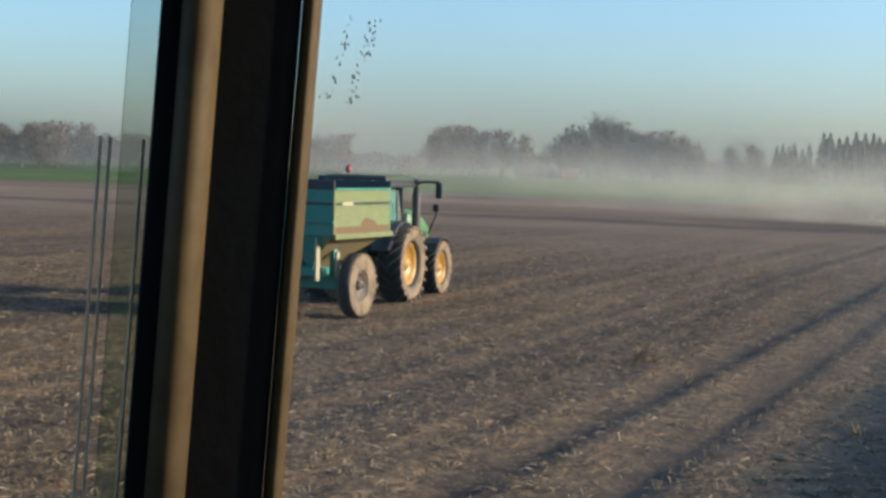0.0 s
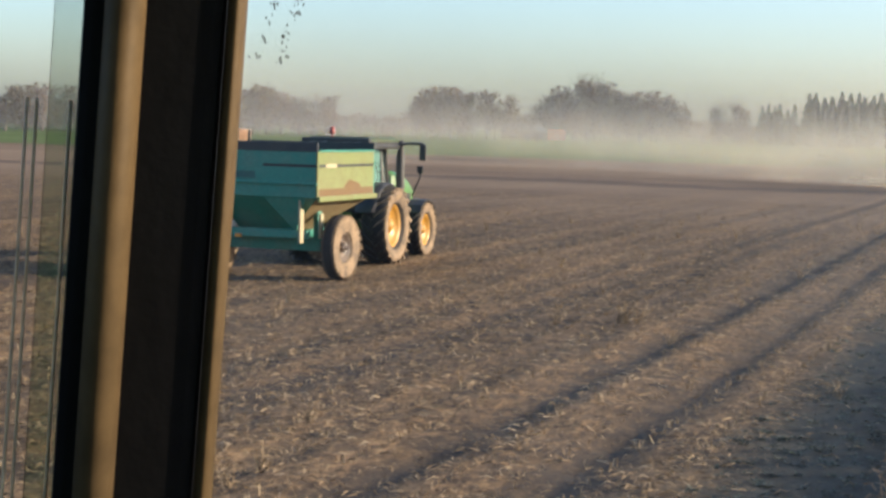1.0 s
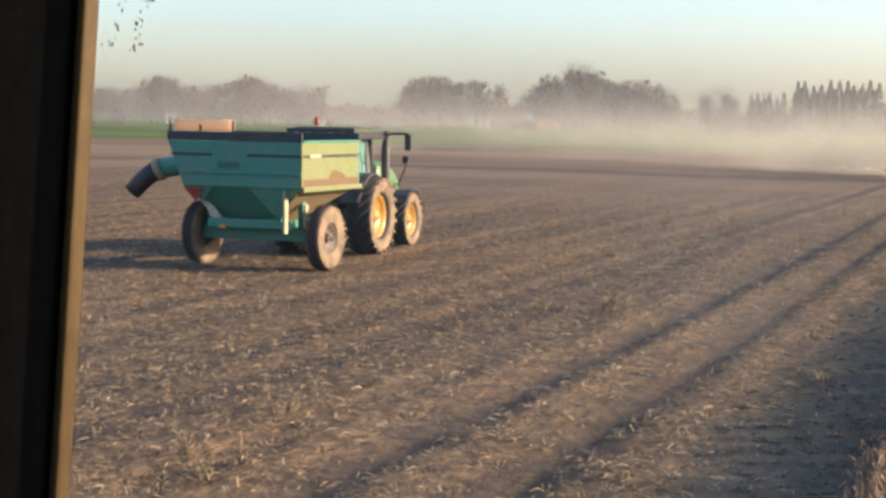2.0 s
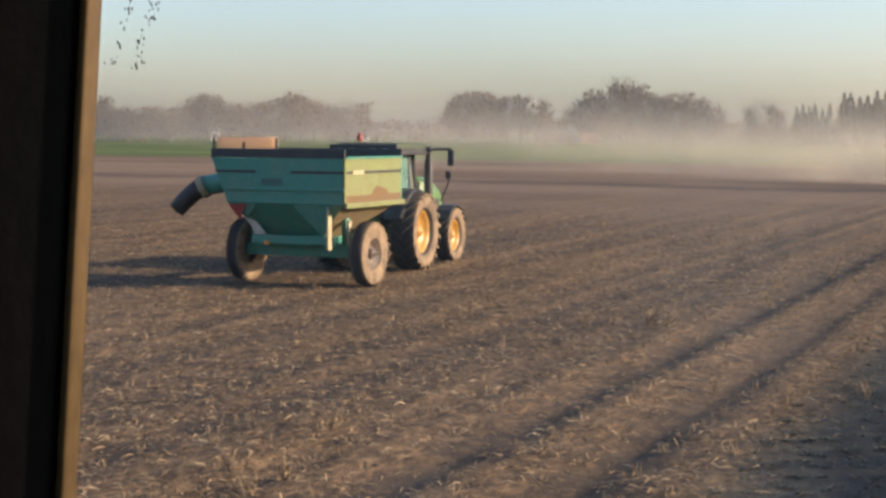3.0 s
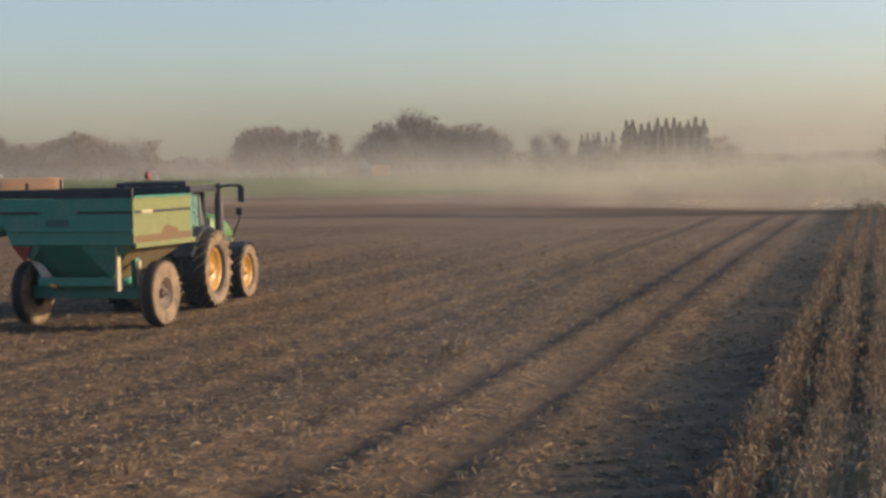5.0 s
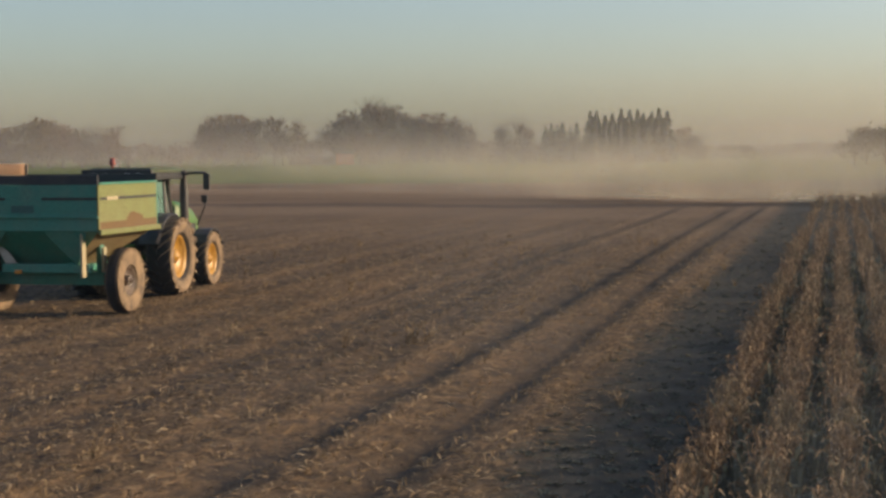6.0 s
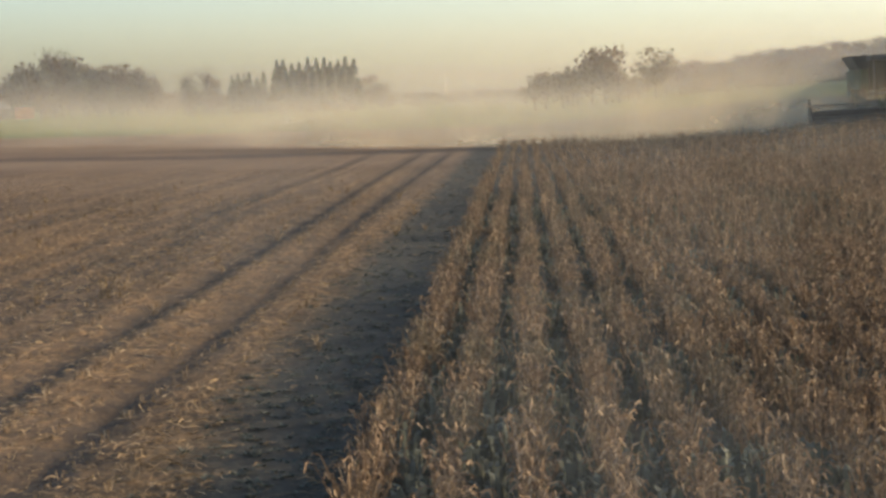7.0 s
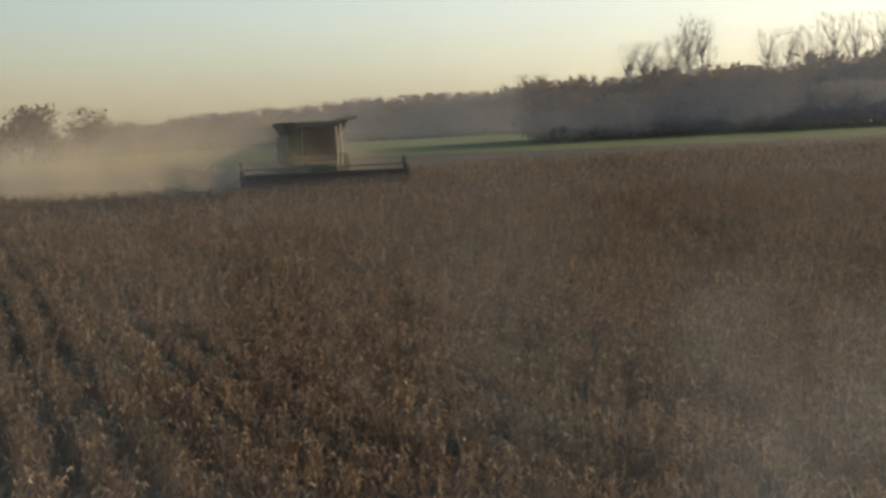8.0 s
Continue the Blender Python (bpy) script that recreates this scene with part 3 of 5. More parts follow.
        for off in (0, 0.012):
            q.append([(ax, ay + off, 1.78), (bx, by + off, 1.78), (bx * 0.94, by * (0.82 if by > 1 else 1.02) + off, 2.94), (ax * 0.94, ay * (0.82 if ay > 1 else 1.02) + off, 2.94)])
        loft(b, q)
        g = part("window_pane", b, GLASS, t, "tinted cab glass")
        g.visible_shadow = False
    b = bmesh.new()
    rings = []
    for z, k in ((2.96, 0.95), (3.03, 1.06), (3.12, 1.06), (3.13, 1.0)):
        rings.append([(-0.86 * k, -0.72 * k, z), (0.86 * k, -0.72 * k, z), (0.92 * k, 0.4, z), (0.84 * k, 1.42 * k, z), (-0.84 * k, 1.42 * k, z), (-0.92 * k, 0.4, z)])
    loft(b, rings)
    roof = part("roof", b, BLACK, t, "black cab roof")
    b = bmesh.new()
    rings = []
    for z, k in ((3.134, 1.02), (3.18, 1.02), (3.25, 0.9)):
        rings.append([(-0.86 * k, -0.62 * k, z), (0.86 * k, -0.62 * k, z), (0.92 * k, 0.4, z), (0.84 * k, 1.42 * k, z), (-0.84 * k, 1.42 * k, z), (-0.92 * k, 0.4, z)])
    loft(b, rings)
    part("roof_cap", b, DULLGREEN, roof, "green roof cap")
    part("roof_trim", boxed(-0.93, 0.93, -0.86, -0.70, 2.93, 3.22, 0.03), BLACK, t)
    part("side_trim", boxed(0.93, 0.99, -0.7, 1.2, 2.95, 3.06, 0.02), BLACK, t)
    part("seat", boxed(-0.26, 0.26, 0.0, 0.14, 1.75, 2.55, 0.05), BLACK, t)
    for x in (-0.62, -0.3, 0.3, 0.62):
        part("work_lamp", boxed(x - 0.09, x + 0.09, -0.9, -0.862, 3.02, 3.12, 0.015), LENS, t, "clear work lamp")
    b = bmesh.new()
    tube(b, [(-0.3, -0.35, 3.2), (-0.3, -0.35, 3.32)], 0.03, 8)
    tube(b, [(-0.3, -0.35, 3.32), (-0.3, -0.35, 3.37), (-0.3, -0.35, 3.5)], [0.085, 0.08, 0.055], 12)
    part("beacon", b, RED, t, "red rotating beacon", True)
    for s in (-1, 1):
        b = bmesh.new()
        tube(b, [(s * 0.66, 1.2, 3.0), (s * 1.2, 1.3, 3.1), (s * 1.6, 1.3, 3.1)], 0.035, 8)
        tube(b, [(s * 1.6, 1.3, 3.1), (s * 1.6, 1.3, 2.7)], 0.02, 8)
        part("mirror_arm", b, BLACK, t)
        part("mirror", boxed(s * 1.6 - 0.09, s * 1.6 + 0.09, 1.26, 1.33, 2.66, 3.08, 0.03), BLACK, t, "black wing mirror")
    b = bmesh.new()
    tube(b, [(0.92, 1.45, 1.35), (0.92, 1.45, 1.9), (0.92, 1.45, 2.7), (0.92, 1.45, 2.98), (0.98, 1.35, 3.14)], [0.09, 0.115, 0.115, 0.07, 0.07], 12)
    part("exhaust", b, BLACK, t, "", True)
    for k in range(3):
        part("cab_step", boxed(0.75, 1.02, 1.0, 1.35, 0.55 + 0.3 * k, 0.6 + 0.3 * k, 0.01), BLACK, t)
    b = bmesh.new()
    tube(b, [(1.0, 2.2, 1.7), (1.25, 2.1, 2.2), (1.25, 2.1, 2.45)], 0.022, 6)
    box(b, 1.17, 1.33, 2.06, 2.14, 2.3, 2.5, 0.02)
    part("fender_lamp", b, BLACK, t)
    part("fuel_tank", boxed(0.34, 0.85, 0.95, 2.0, 0.7, 1.25, 0.08), GREEN, t)
    part("drawbar", boxed(-0.06, 0.06, -1.25, -0.3, 0.42, 0.5, 0.01), STEEL, t)
    return t


build_tractor(Matrix.Translation((*TRACTOR_AT, 0.0)) @ Matrix.Rotation(radians(3.0), 4, "Z"))

# ---- grain cart ----
CART_AT = (-17.33, 33.0)


def build_cart(m):
    t = thing("grain_cart", "green grain cart with a dusty sunlit side and folded auger", "grain cart", m)
    hx, y0, y1 = 1.72, -1.1, 2.0
    wheel(t, 1.80, 0, 0.74, 0.34, 0.33, RIMDARK, 34, 1, dish=0.1, grip=0.945)
    wheel(t, -1.42, 0, 0.74, 0.34, 0.33, RIMDARK, 34, -1, dish=0.1, grip=0.945)
    th = 0.05

    def panel(name, pts, mat, label=""):
        """A thick plate from four corners."""
        b = bmesh.new()
        p = [Vector(q) for q in pts]
        nrm = (p[1] - p[0]).cross(p[2] - p[0]).normalized() * th
        loft(b, [p, [q - nrm for q in p]])
        return part(name, b, mat, t, label)

    zt, zf, zb = 2.92, 1.90, 1.05
    lx = hx - 0.42   # the wall on the auger side leans in
    panel("back_wall", [(-lx, y0, zf), (hx, y0, zf), (hx, y0, zt), (-hx, y0, zt)], TEAL, "green sheet steel back in a shaded tint")
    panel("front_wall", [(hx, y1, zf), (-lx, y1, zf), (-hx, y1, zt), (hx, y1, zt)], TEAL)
    panel("side_wall", [(hx, y0 + 0.053, zf), (hx, y1 - 0.053, zf), (hx, y1 - 0.053, zt), (hx, y0 + 0.053, zt)], CART_SUNLIT, "green side panel in a sunlit tint with dust stains")
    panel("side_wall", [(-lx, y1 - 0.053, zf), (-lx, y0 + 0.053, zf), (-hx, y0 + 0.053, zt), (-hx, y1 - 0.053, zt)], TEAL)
    part("corner_trim", boxed(hx - 0.04, hx + 0.012, y0 - 0.012, y0 + 0.05, zf, zt, 0.01), CART_SUNLIT, t)
    bx, by0, by1 = 0.62, -0.25, 1.0
    panel("back_slope", [(-bx, by0, zb), (bx, by0, zb), (hx, y0, zf), (-lx, y0, zf)], TEAL, "sloping green hopper floor in a shaded tint")
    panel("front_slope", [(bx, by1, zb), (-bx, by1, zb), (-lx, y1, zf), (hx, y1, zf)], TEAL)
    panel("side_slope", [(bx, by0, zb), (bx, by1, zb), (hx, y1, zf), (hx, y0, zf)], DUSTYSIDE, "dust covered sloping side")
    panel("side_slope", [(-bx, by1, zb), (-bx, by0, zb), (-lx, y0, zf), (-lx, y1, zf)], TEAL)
    part("hopper_bottom", boxed(-bx, bx, by0, by1, zb - 0.18, zb + 0.05, 0.02), TEAL, t)
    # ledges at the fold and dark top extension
    part("side_ledge", boxed(hx + 0.014, hx + 0.09, y0 - 0.05, y1, zf - 0.09, zf + 0.03, 0.02), CART_SUNLIT, t, "dusty ledge in a sunlit tint")
    part("back_ledge", boxed(-lx, hx, y0 - 0.05, y0 - 0.004, zf + 0.28, zf + 0.34, 0.015), TEAL, t)
    for x0, x1, a, b_ in ((-hx, hx, y0 - 0.02, y0 + 0.04), (-hx, hx, y1 - 0.04, y1 + 0.02), (-hx - 0.01, -hx + 0.05, y0 + 0.05, y1 - 0.05)):
        part("top_extension", boxed(x0, x1, a, b_, zt + 0.004, zt + 0.21, 0.012), DARKTARP, t, "dark upper board")
    part("top_rail", boxed(hx - 0.06, hx + 0.03, y0 + 0.05, y1 - 0.05, zt + 0.004, zt + 0.05, 0.012), TEAL, t)
    # stripes
    part("stripe", boxed(-hx + 0.1, -0.55, y0 - 0.012, y0 - 0.002, 2.58, 2.64), BLACK, t, "black stripe")
    part("stripe", boxed(0.35, hx - 0.02, y0 - 0.012, y0 - 0.002, 2.58, 2.64), BLACK, t, "black stripe")
    part("stripe", boxed(hx + 0.002, hx + 0.012, y0 + 0.08, y1 - 0.1, 2.58, 2.64), BLACK, t, "black stripe")
    stain = [(0.75 + 0.46 * math.cos(a) * (0.9 + 0.12 * math.sin(5 * a)), zf + 0.16 + 0.26 * math.sin(a) * (0.85 + 0.15 * math.sin(3 * a + 1))) for a in [math.pi * k / 12 for k in range(13)]]
    part("dust_stain", slab(stain, hx + 0.002, hx + 0.006), STAIN, t, "fan of brown dust")
    # brown band along the side just above the ledge
    part("ledge_band", boxed(hx + 0.002, hx + 0.007, y0 + 0.05, y1 - 0.05, zf - 0.02, zf + 0.19), STAIN, t)
    part("badge", boxed(hx + 0.014, hx + 0.02, y0 + 0.4, y0 + 0.95, 2.57, 2.655), CREAM, t, "white maker plate")
    part("back_badge", boxed(-0.4, 0.15, y0 - 0.012, y0 - 0.002, 2.30, 2.46, 0.0), BADGE, t, "dark maker plate")
    # canvas roll and its end posts on the back corner
    b = bmesh.new()
    rings = []
    for i in range(14):
        x = -hx + 0.10 + i * (1.5 / 13)
        sag = 0.012 * math.sin(i * 1.9) + 0.008 * math.sin(i * 4.3)
        rings.append([(x, y0 + 0.12 + dy, zt + dz + sag * 0.6 * (dz > 0.4)) for dy, dz in ((0, 0.22), (-0.02, 0.30), (-0.02, 0.44), (0.02, 0.475), (0.14, 0.475), (0.17, 0.42), (0.15, 0.22))])
    loft(b, rings)
    part("canvas_roll", b, TAN, t, "sunlit tan folded canvas", True)
    for x in (-hx + 0.03, -0.9, -0.05):
        part("roll_bracket", boxed(x - 0.03, x + 0.03, y0 + 0.05, y0 + 0.085, zt, zt + 0.46 if x != -0.9 else zt + 0.36, 0.01), BLACK, t)
    # corner gussets below the fold, ribs and frame
    for nm, tri in (("gusset", ((0.35, zf - 0.01), (1.42, zf - 0.01), (1.05, 1.10))), ("gusset", ((-1.28, zf - 0.01), (-0.55, zf - 0.01), (-0.85, 1.55)))):
        b = bmesh.new()
        loft(b, [[(x, y0 + 0.02 + 0.35 * (zf - z), z) for x, z in tri], [(x, y0 + 0.05 + 0.35 * (zf - z), z) for x, z in tri]])
        part(nm, b, TEAL, t, "flat green corner plate")
    b = bmesh.new()
    tube(b, [(0.62, -0.42, 1.12), (1.02, y0 + 0.35, 1.16)], 0.035, 6)
    part("rib", b, TEAL, t)
    part("rear_beam", boxed(-0.85, 1.3, -0.75, -0.55, 0.94, 1.14, 0.02), TEAL, t)
    part("axle_beam", boxed(-1.35, 1.35, -0.16, 0.16, 0.62, 0.92, 0.03), TEAL, t)
    for s in (-1, 1):
        part("frame_rail", boxed(s * 0.75 - 0.08, s * 0.75 + 0.08, -0.5, 2.6, 0.92, 1.08, 0.02), TEAL, t)
        b = bmesh.new()
        tube(b, [(s * 0.7, 2.5, 0.95), (0.0, 3.4, 0.55)], 0.08, 8)
        part("tongue", b, TEAL, t)
        part("wheel_strut", boxed(s * 1.2 - 0.06, s * 1.2 + 0.06, -0.1, 0.1, 0.9, 1.75, 0.02), TEAL, t)
    # pale corner plate and bracket beside the wheel
    part("corner_plate", boxed(1.235, 1.29, y0 + 0.04, y0 + 0.22, 0.86, 1.84, 0.01), CREAM, t, "pale dusty upright plate")
    part("fender_bracket", boxed(1.45, 1.51, -0.45, -0.3, 0.95, 1.5, 0.01), CREAM, t)
    part("jack", boxed(0.3, 0.5, 1.9, 2.1, 0.45, 0.8, 0.02), STEEL, t)
    b = bmesh.new()
    loft(b, [[(-1.27, y0 - 0.03, 1.86), (-0.80, y0 - 0.03, 1.86), (-1.0, y0 + 0.06, 1.50)], [(-1.27, y0, 1.86), (-0.80, y0, 1.86), (-1.0, y0 + 0.09, 1.50)]])
    part("slow_sign", b, RED, t, "faded red triangle sign")
    part("marker_lamp", boxed(-0.52, -0.36, -0.80, -0.755, 0.92, 1.0, 0.01), AMBER, t, "amber marker lamp")
    # wheel guard on the far side
    b = bmesh.new()
    arch = [(-1.15, 1.62), (-1.02, 1.60), (-0.72, 1.42), (-0.50, 1.16), (-0.78, 1.14), (-0.86, 1.30), (-1.0, 1.46)]
    loft(b, [[(x, y, z) for x, z in arch] for y in (-0.72, -0.68)])
    part("guard", b, STEEL, t)
    # auger reaching out over the side
    b = bmesh.new()
    tube(b, [(-1.35, 0.1, 2.42), (-2.52, -0.1, 2.22)], 0.24, 16)
    auger = part("auger_tube", b, TEAL, t, "green auger tube", True)
    b = bmesh.new()
    tube(b, [(-2.46, -0.09, 2.235), (-2.60, -0.12, 2.16)], 0.275, 16)
    part("flange", b, CREAM, auger, "pale flange ring", True)
    b = bmesh.new()
    tube(b, [(-2.58, -0.12, 2.18), (-2.78, -0.16, 2.06), (-3.0, -0.2, 1.86), (-3.2, -0.25, 1.64)], [0.24, 0.23, 0.225, 0.215], 16)
    part("spout", b, BLACK, auger, "black rubber spout", True)
    return t


build_cart(pose(*CART_AT, 0.0, 0, 0, 0))

# ---- the cab post beside the camera ----
POST_RIM = painted("worn_brass_trim", (0.078, 0.050, 0.021), (0.05, 0.034, 0.017), 0.3, 0.6, 0.0)
POST_RIM.node_tree.nodes["Principled BSDF"].inputs["Specular IOR Level"].default_value = 0.12
POST_BLACK = painted("black_cab_post", (0.004, 0.004, 0.005), (0.008, 0.007, 0.007), 0.2, 0.8)
POST_BLACK.node_tree.nodes["Principled BSDF"].inputs["Specular IOR Level"].default_value = 0.15
STREAK = painted("pale_reflection_paint", (0.55, 0.44, 0.30), (0.36, 0.29, 0.2), 0.5, 0.8)
HAZY = make_glass("reflection_band_glass", (0.80, 0.82, 0.80), 1.0)
MUD = painted("dried_mud", (0.10, 0.10, 0.10), (0.15, 0.14, 0.13), 0.3, 0.9)


def strip(x0, x1, y0, y1, z0=-0.75, z1=0.75, bevel=0.008):
    return boxed(x0, x1, y0, y1, z0, z1, bevel)


def half_round(x0, x1, y0, depth, z0=-0.75, z1=0.75, steps=12):
    """A long strip with a rounded face towards -y."""
    ring = [(0.5 * (x0 + x1) - 0.5 * (x1 - x0) * math.cos(math.pi * k / steps), y0 - depth * math.sin(math.pi * k / steps)) for k in range(steps + 1)]
    return loft(bmesh.new(), [[(x, y, z) for x, y in ring] for z in (z0, z1)])


def build_post(bearing, far, lean):
    """The corner post of the vehicle's cab, its nearer edge at x = 0, leaning."""
    a = radians(bearing)
    m = Matrix.Translation((far * math.sin(a), far * math.cos(a), 3.4)) @ Matrix.Rotation(-a, 4, "Z") @ Matrix.Rotation(radians(lean), 4, "Y")
    t = thing("cab_post", "black cab corner post with brass-coloured trim beside dusty glass", "cab post", m)
    part("post", strip(-0.100, -0.012, 0.0, 0.09, bevel=0.012), POST_BLACK, t)
    part("edge_trim", half_round(-0.0115, 0.0075, 0.03, 0.034), POST_RIM, t, "thin worn brass edge", True)
    part("cover_strip", half_round(-0.122, -0.084, -0.0005, 0.032), POST_RIM, t, "dull brass cover strip", True)
    part("seal", strip(-0.142, -0.1005, -0.004, 0.05, bevel=0.01), POST_BLACK, t, "black rubber seal")
    # pale strips and a tinted band added in place of reflections in the glass
    for x in (-0.190, -0.181, -0.150):
        part("reflection_streak", half_round(x - 0.0016, x + 0.0016, 0.024, 0.003, -0.75, 0.11), STREAK, t, "pale strip painted as a reflection in the glass", True)
    g = part("reflection_band", strip(-0.172, -0.1425, 0.03, 0.036, bevel=0.001), HAZY, t, "tinted glass strip added for a reflection band")
    g.visible_shadow = False
    # the pane beside the post, with splashes of mud on it
    w = bmesh.new()
    rings = []
    for k in range(40):
        q = radians(0.4 + k * 2.1)
        rings.append([((far + o) * math.sin(q), (far + o) * math.cos(q) - far, z) for o, z in ((0.035, -0.75), (0.040, -0.75), (0.040, 0.75), (0.035, 0.75))])
    loft(w, rings)
    pane = part("window_pane", w, CLEAR, t, "clear cab window")
    pane.visible_shadow = False
    r = random.Random(12)
    for k in range(72):
        u = r.random()
        z = 0.245 - 0.085 * u
        x = (0.058 if k % 3 else 0.036) - 0.016 * u + r.gauss(0, 0.0032)
        s = r.uniform(0.0004, 0.0012)
        face = math.sqrt((far + 0.035) ** 2 - x * x) - far - 0.0004
        ring = [(x + s * r.uniform(0.6, 1.1) * math.cos(i * 1.047), face, z + 2.2 * s * r.uniform(0.7, 1.2) * math.sin(i * 1.047)) for i in range(6)]
        b = loft(bmesh.new(), [ring, [(p[0], face - 0.0006, p[2]) for p in ring]])
        part("mud_spot", b, MUD, pane)
    return t


def make_dusty_glass(name):
    """Clear glass under a thin uneven film of dust."""
    n = Nodes(name)
    tr = n.t.nodes.new("ShaderNodeBsdfTransparent")
    df = n.t.nodes.new("ShaderNodeBsdfDiffuse")
    tl = n.t.nodes.new("ShaderNodeBsdfTranslucent")
    df.inputs[0].default_value = tl.inputs[0].default_value = (0.55, 0.64, 0.75, 1)
    both = n.t.nodes.new("ShaderNodeMixShader")
    n.t.links.new(df.outputs[0], both.inputs[1])
    n.t.links.new(tl.outputs[0], both.inputs[2])
    film = n.ramp(n.noise(2.6, 5, (1, 1, 1.3)), (0.38, (0.005,) * 3), (0.70, (0.035,) * 3))
    # a wiped smear low on the far side of the pane
    side = n.math("DIVIDE", n.math("SUBTRACT", n.axis(0), 1.37), 0.08, True)
    lowp = n.math("DIVIDE", n.math("SUBTRACT", 0.09, n.axis(2)), 0.07, True)
    smear = n.math("MULTIPLY", n.math("MULTIPLY", side, lowp), n.math("MULTIPLY", n.noise(9, 4, (1, 1, 0.3)), 0.05))
    mx = n.t.nodes.new("ShaderNodeMixShader")
    n.t.links.new(n.math("ADD", film, smear), mx.inputs[0])
    n.t.links.new(tr.outputs[0], mx.inputs[1])
    n.t.links.new(both.outputs[0], mx.inputs[2])
    n.t.links.new(mx.outputs[0], n.out.inputs["Surface"])
    return n.m


CLEAR = make_dusty_glass("dusty_window_glass")
build_post(-27.5, 1.5, 3.4)


def build_vehicle():
    """The harvester whose cab carries the post and the window."""
    t = thing("harvester", "green harvester with a dark cab, carrying the window and post", "harvester")

    def arc(r0, r1, z0, z1, a0, a1, steps=24):
        rings = []
        for k in range(steps + 1):
            q = radians(a0 + (a1 - a0) * k / steps)
            rings.append([(r * math.sin(q), r * math.cos(q), z) for r, z in ((r0, z0), (r1, z0), (r1, z1), (r0, z1))])
        return loft(bmesh.new(), rings)

    part("body", boxed(-1.45, 1.45, -6.0, -1.3, 1.0, 3.6, 0.1), GREEN, t, "green sheet steel body")
    part("chassis", boxed(-0.9, 0.9, -5.6, 1.3, 0.6, 1.5, 0.05), BLACK, t)
    part("cab_floor", boxed(-1.4, 1.4, -1.25, 1.45, 1.6, 1.72, 0.02), BLACK, t)
    sill = part("cab_sill", arc(1.50, 1.57, 1.72, 2.64, -34, 52), BLACK, t, "black curved sill under the window")
    part("cab_roof", boxed(-1.5, 1.5, -1.3, 1.62, 4.28, 4.42, 0.05), BLACK, t, "dark cab roof")
    for x, y in ((-1.36, -1.15), (1.36, -1.15), (1.42, 0.2)):
        part("rear_post", boxed(x - 0.05, x + 0.05, y - 0.05, y + 0.05, 1.72, 4.28, 0.015), POST_BLACK, t)
    b = bmesh.new()
    tube(b, [(-0.72, 1.34, 2.5), (-0.73, 1.36, 2.8)], 0.07, 10)
    part("post_foot", b, POST_BLACK, t)
    wheel(t, 1.35, 0.2, 0.95, 0.7, 0.5, YELLOW, 22, 1)
    wheel(t, -1.35, 0.2, 0.95, 0.7, 0.5, YELLOW, 22, -1)
    wheel(t, 1.25, -5.0, 0.65, 0.5, 0.34, YELLOW, 20, 1)
    wheel(t, -1.25, -5.0, 0.65, 0.5, 0.34, YELLOW, 20, -1)
    return t


build_vehicle()

# ---- trees ----


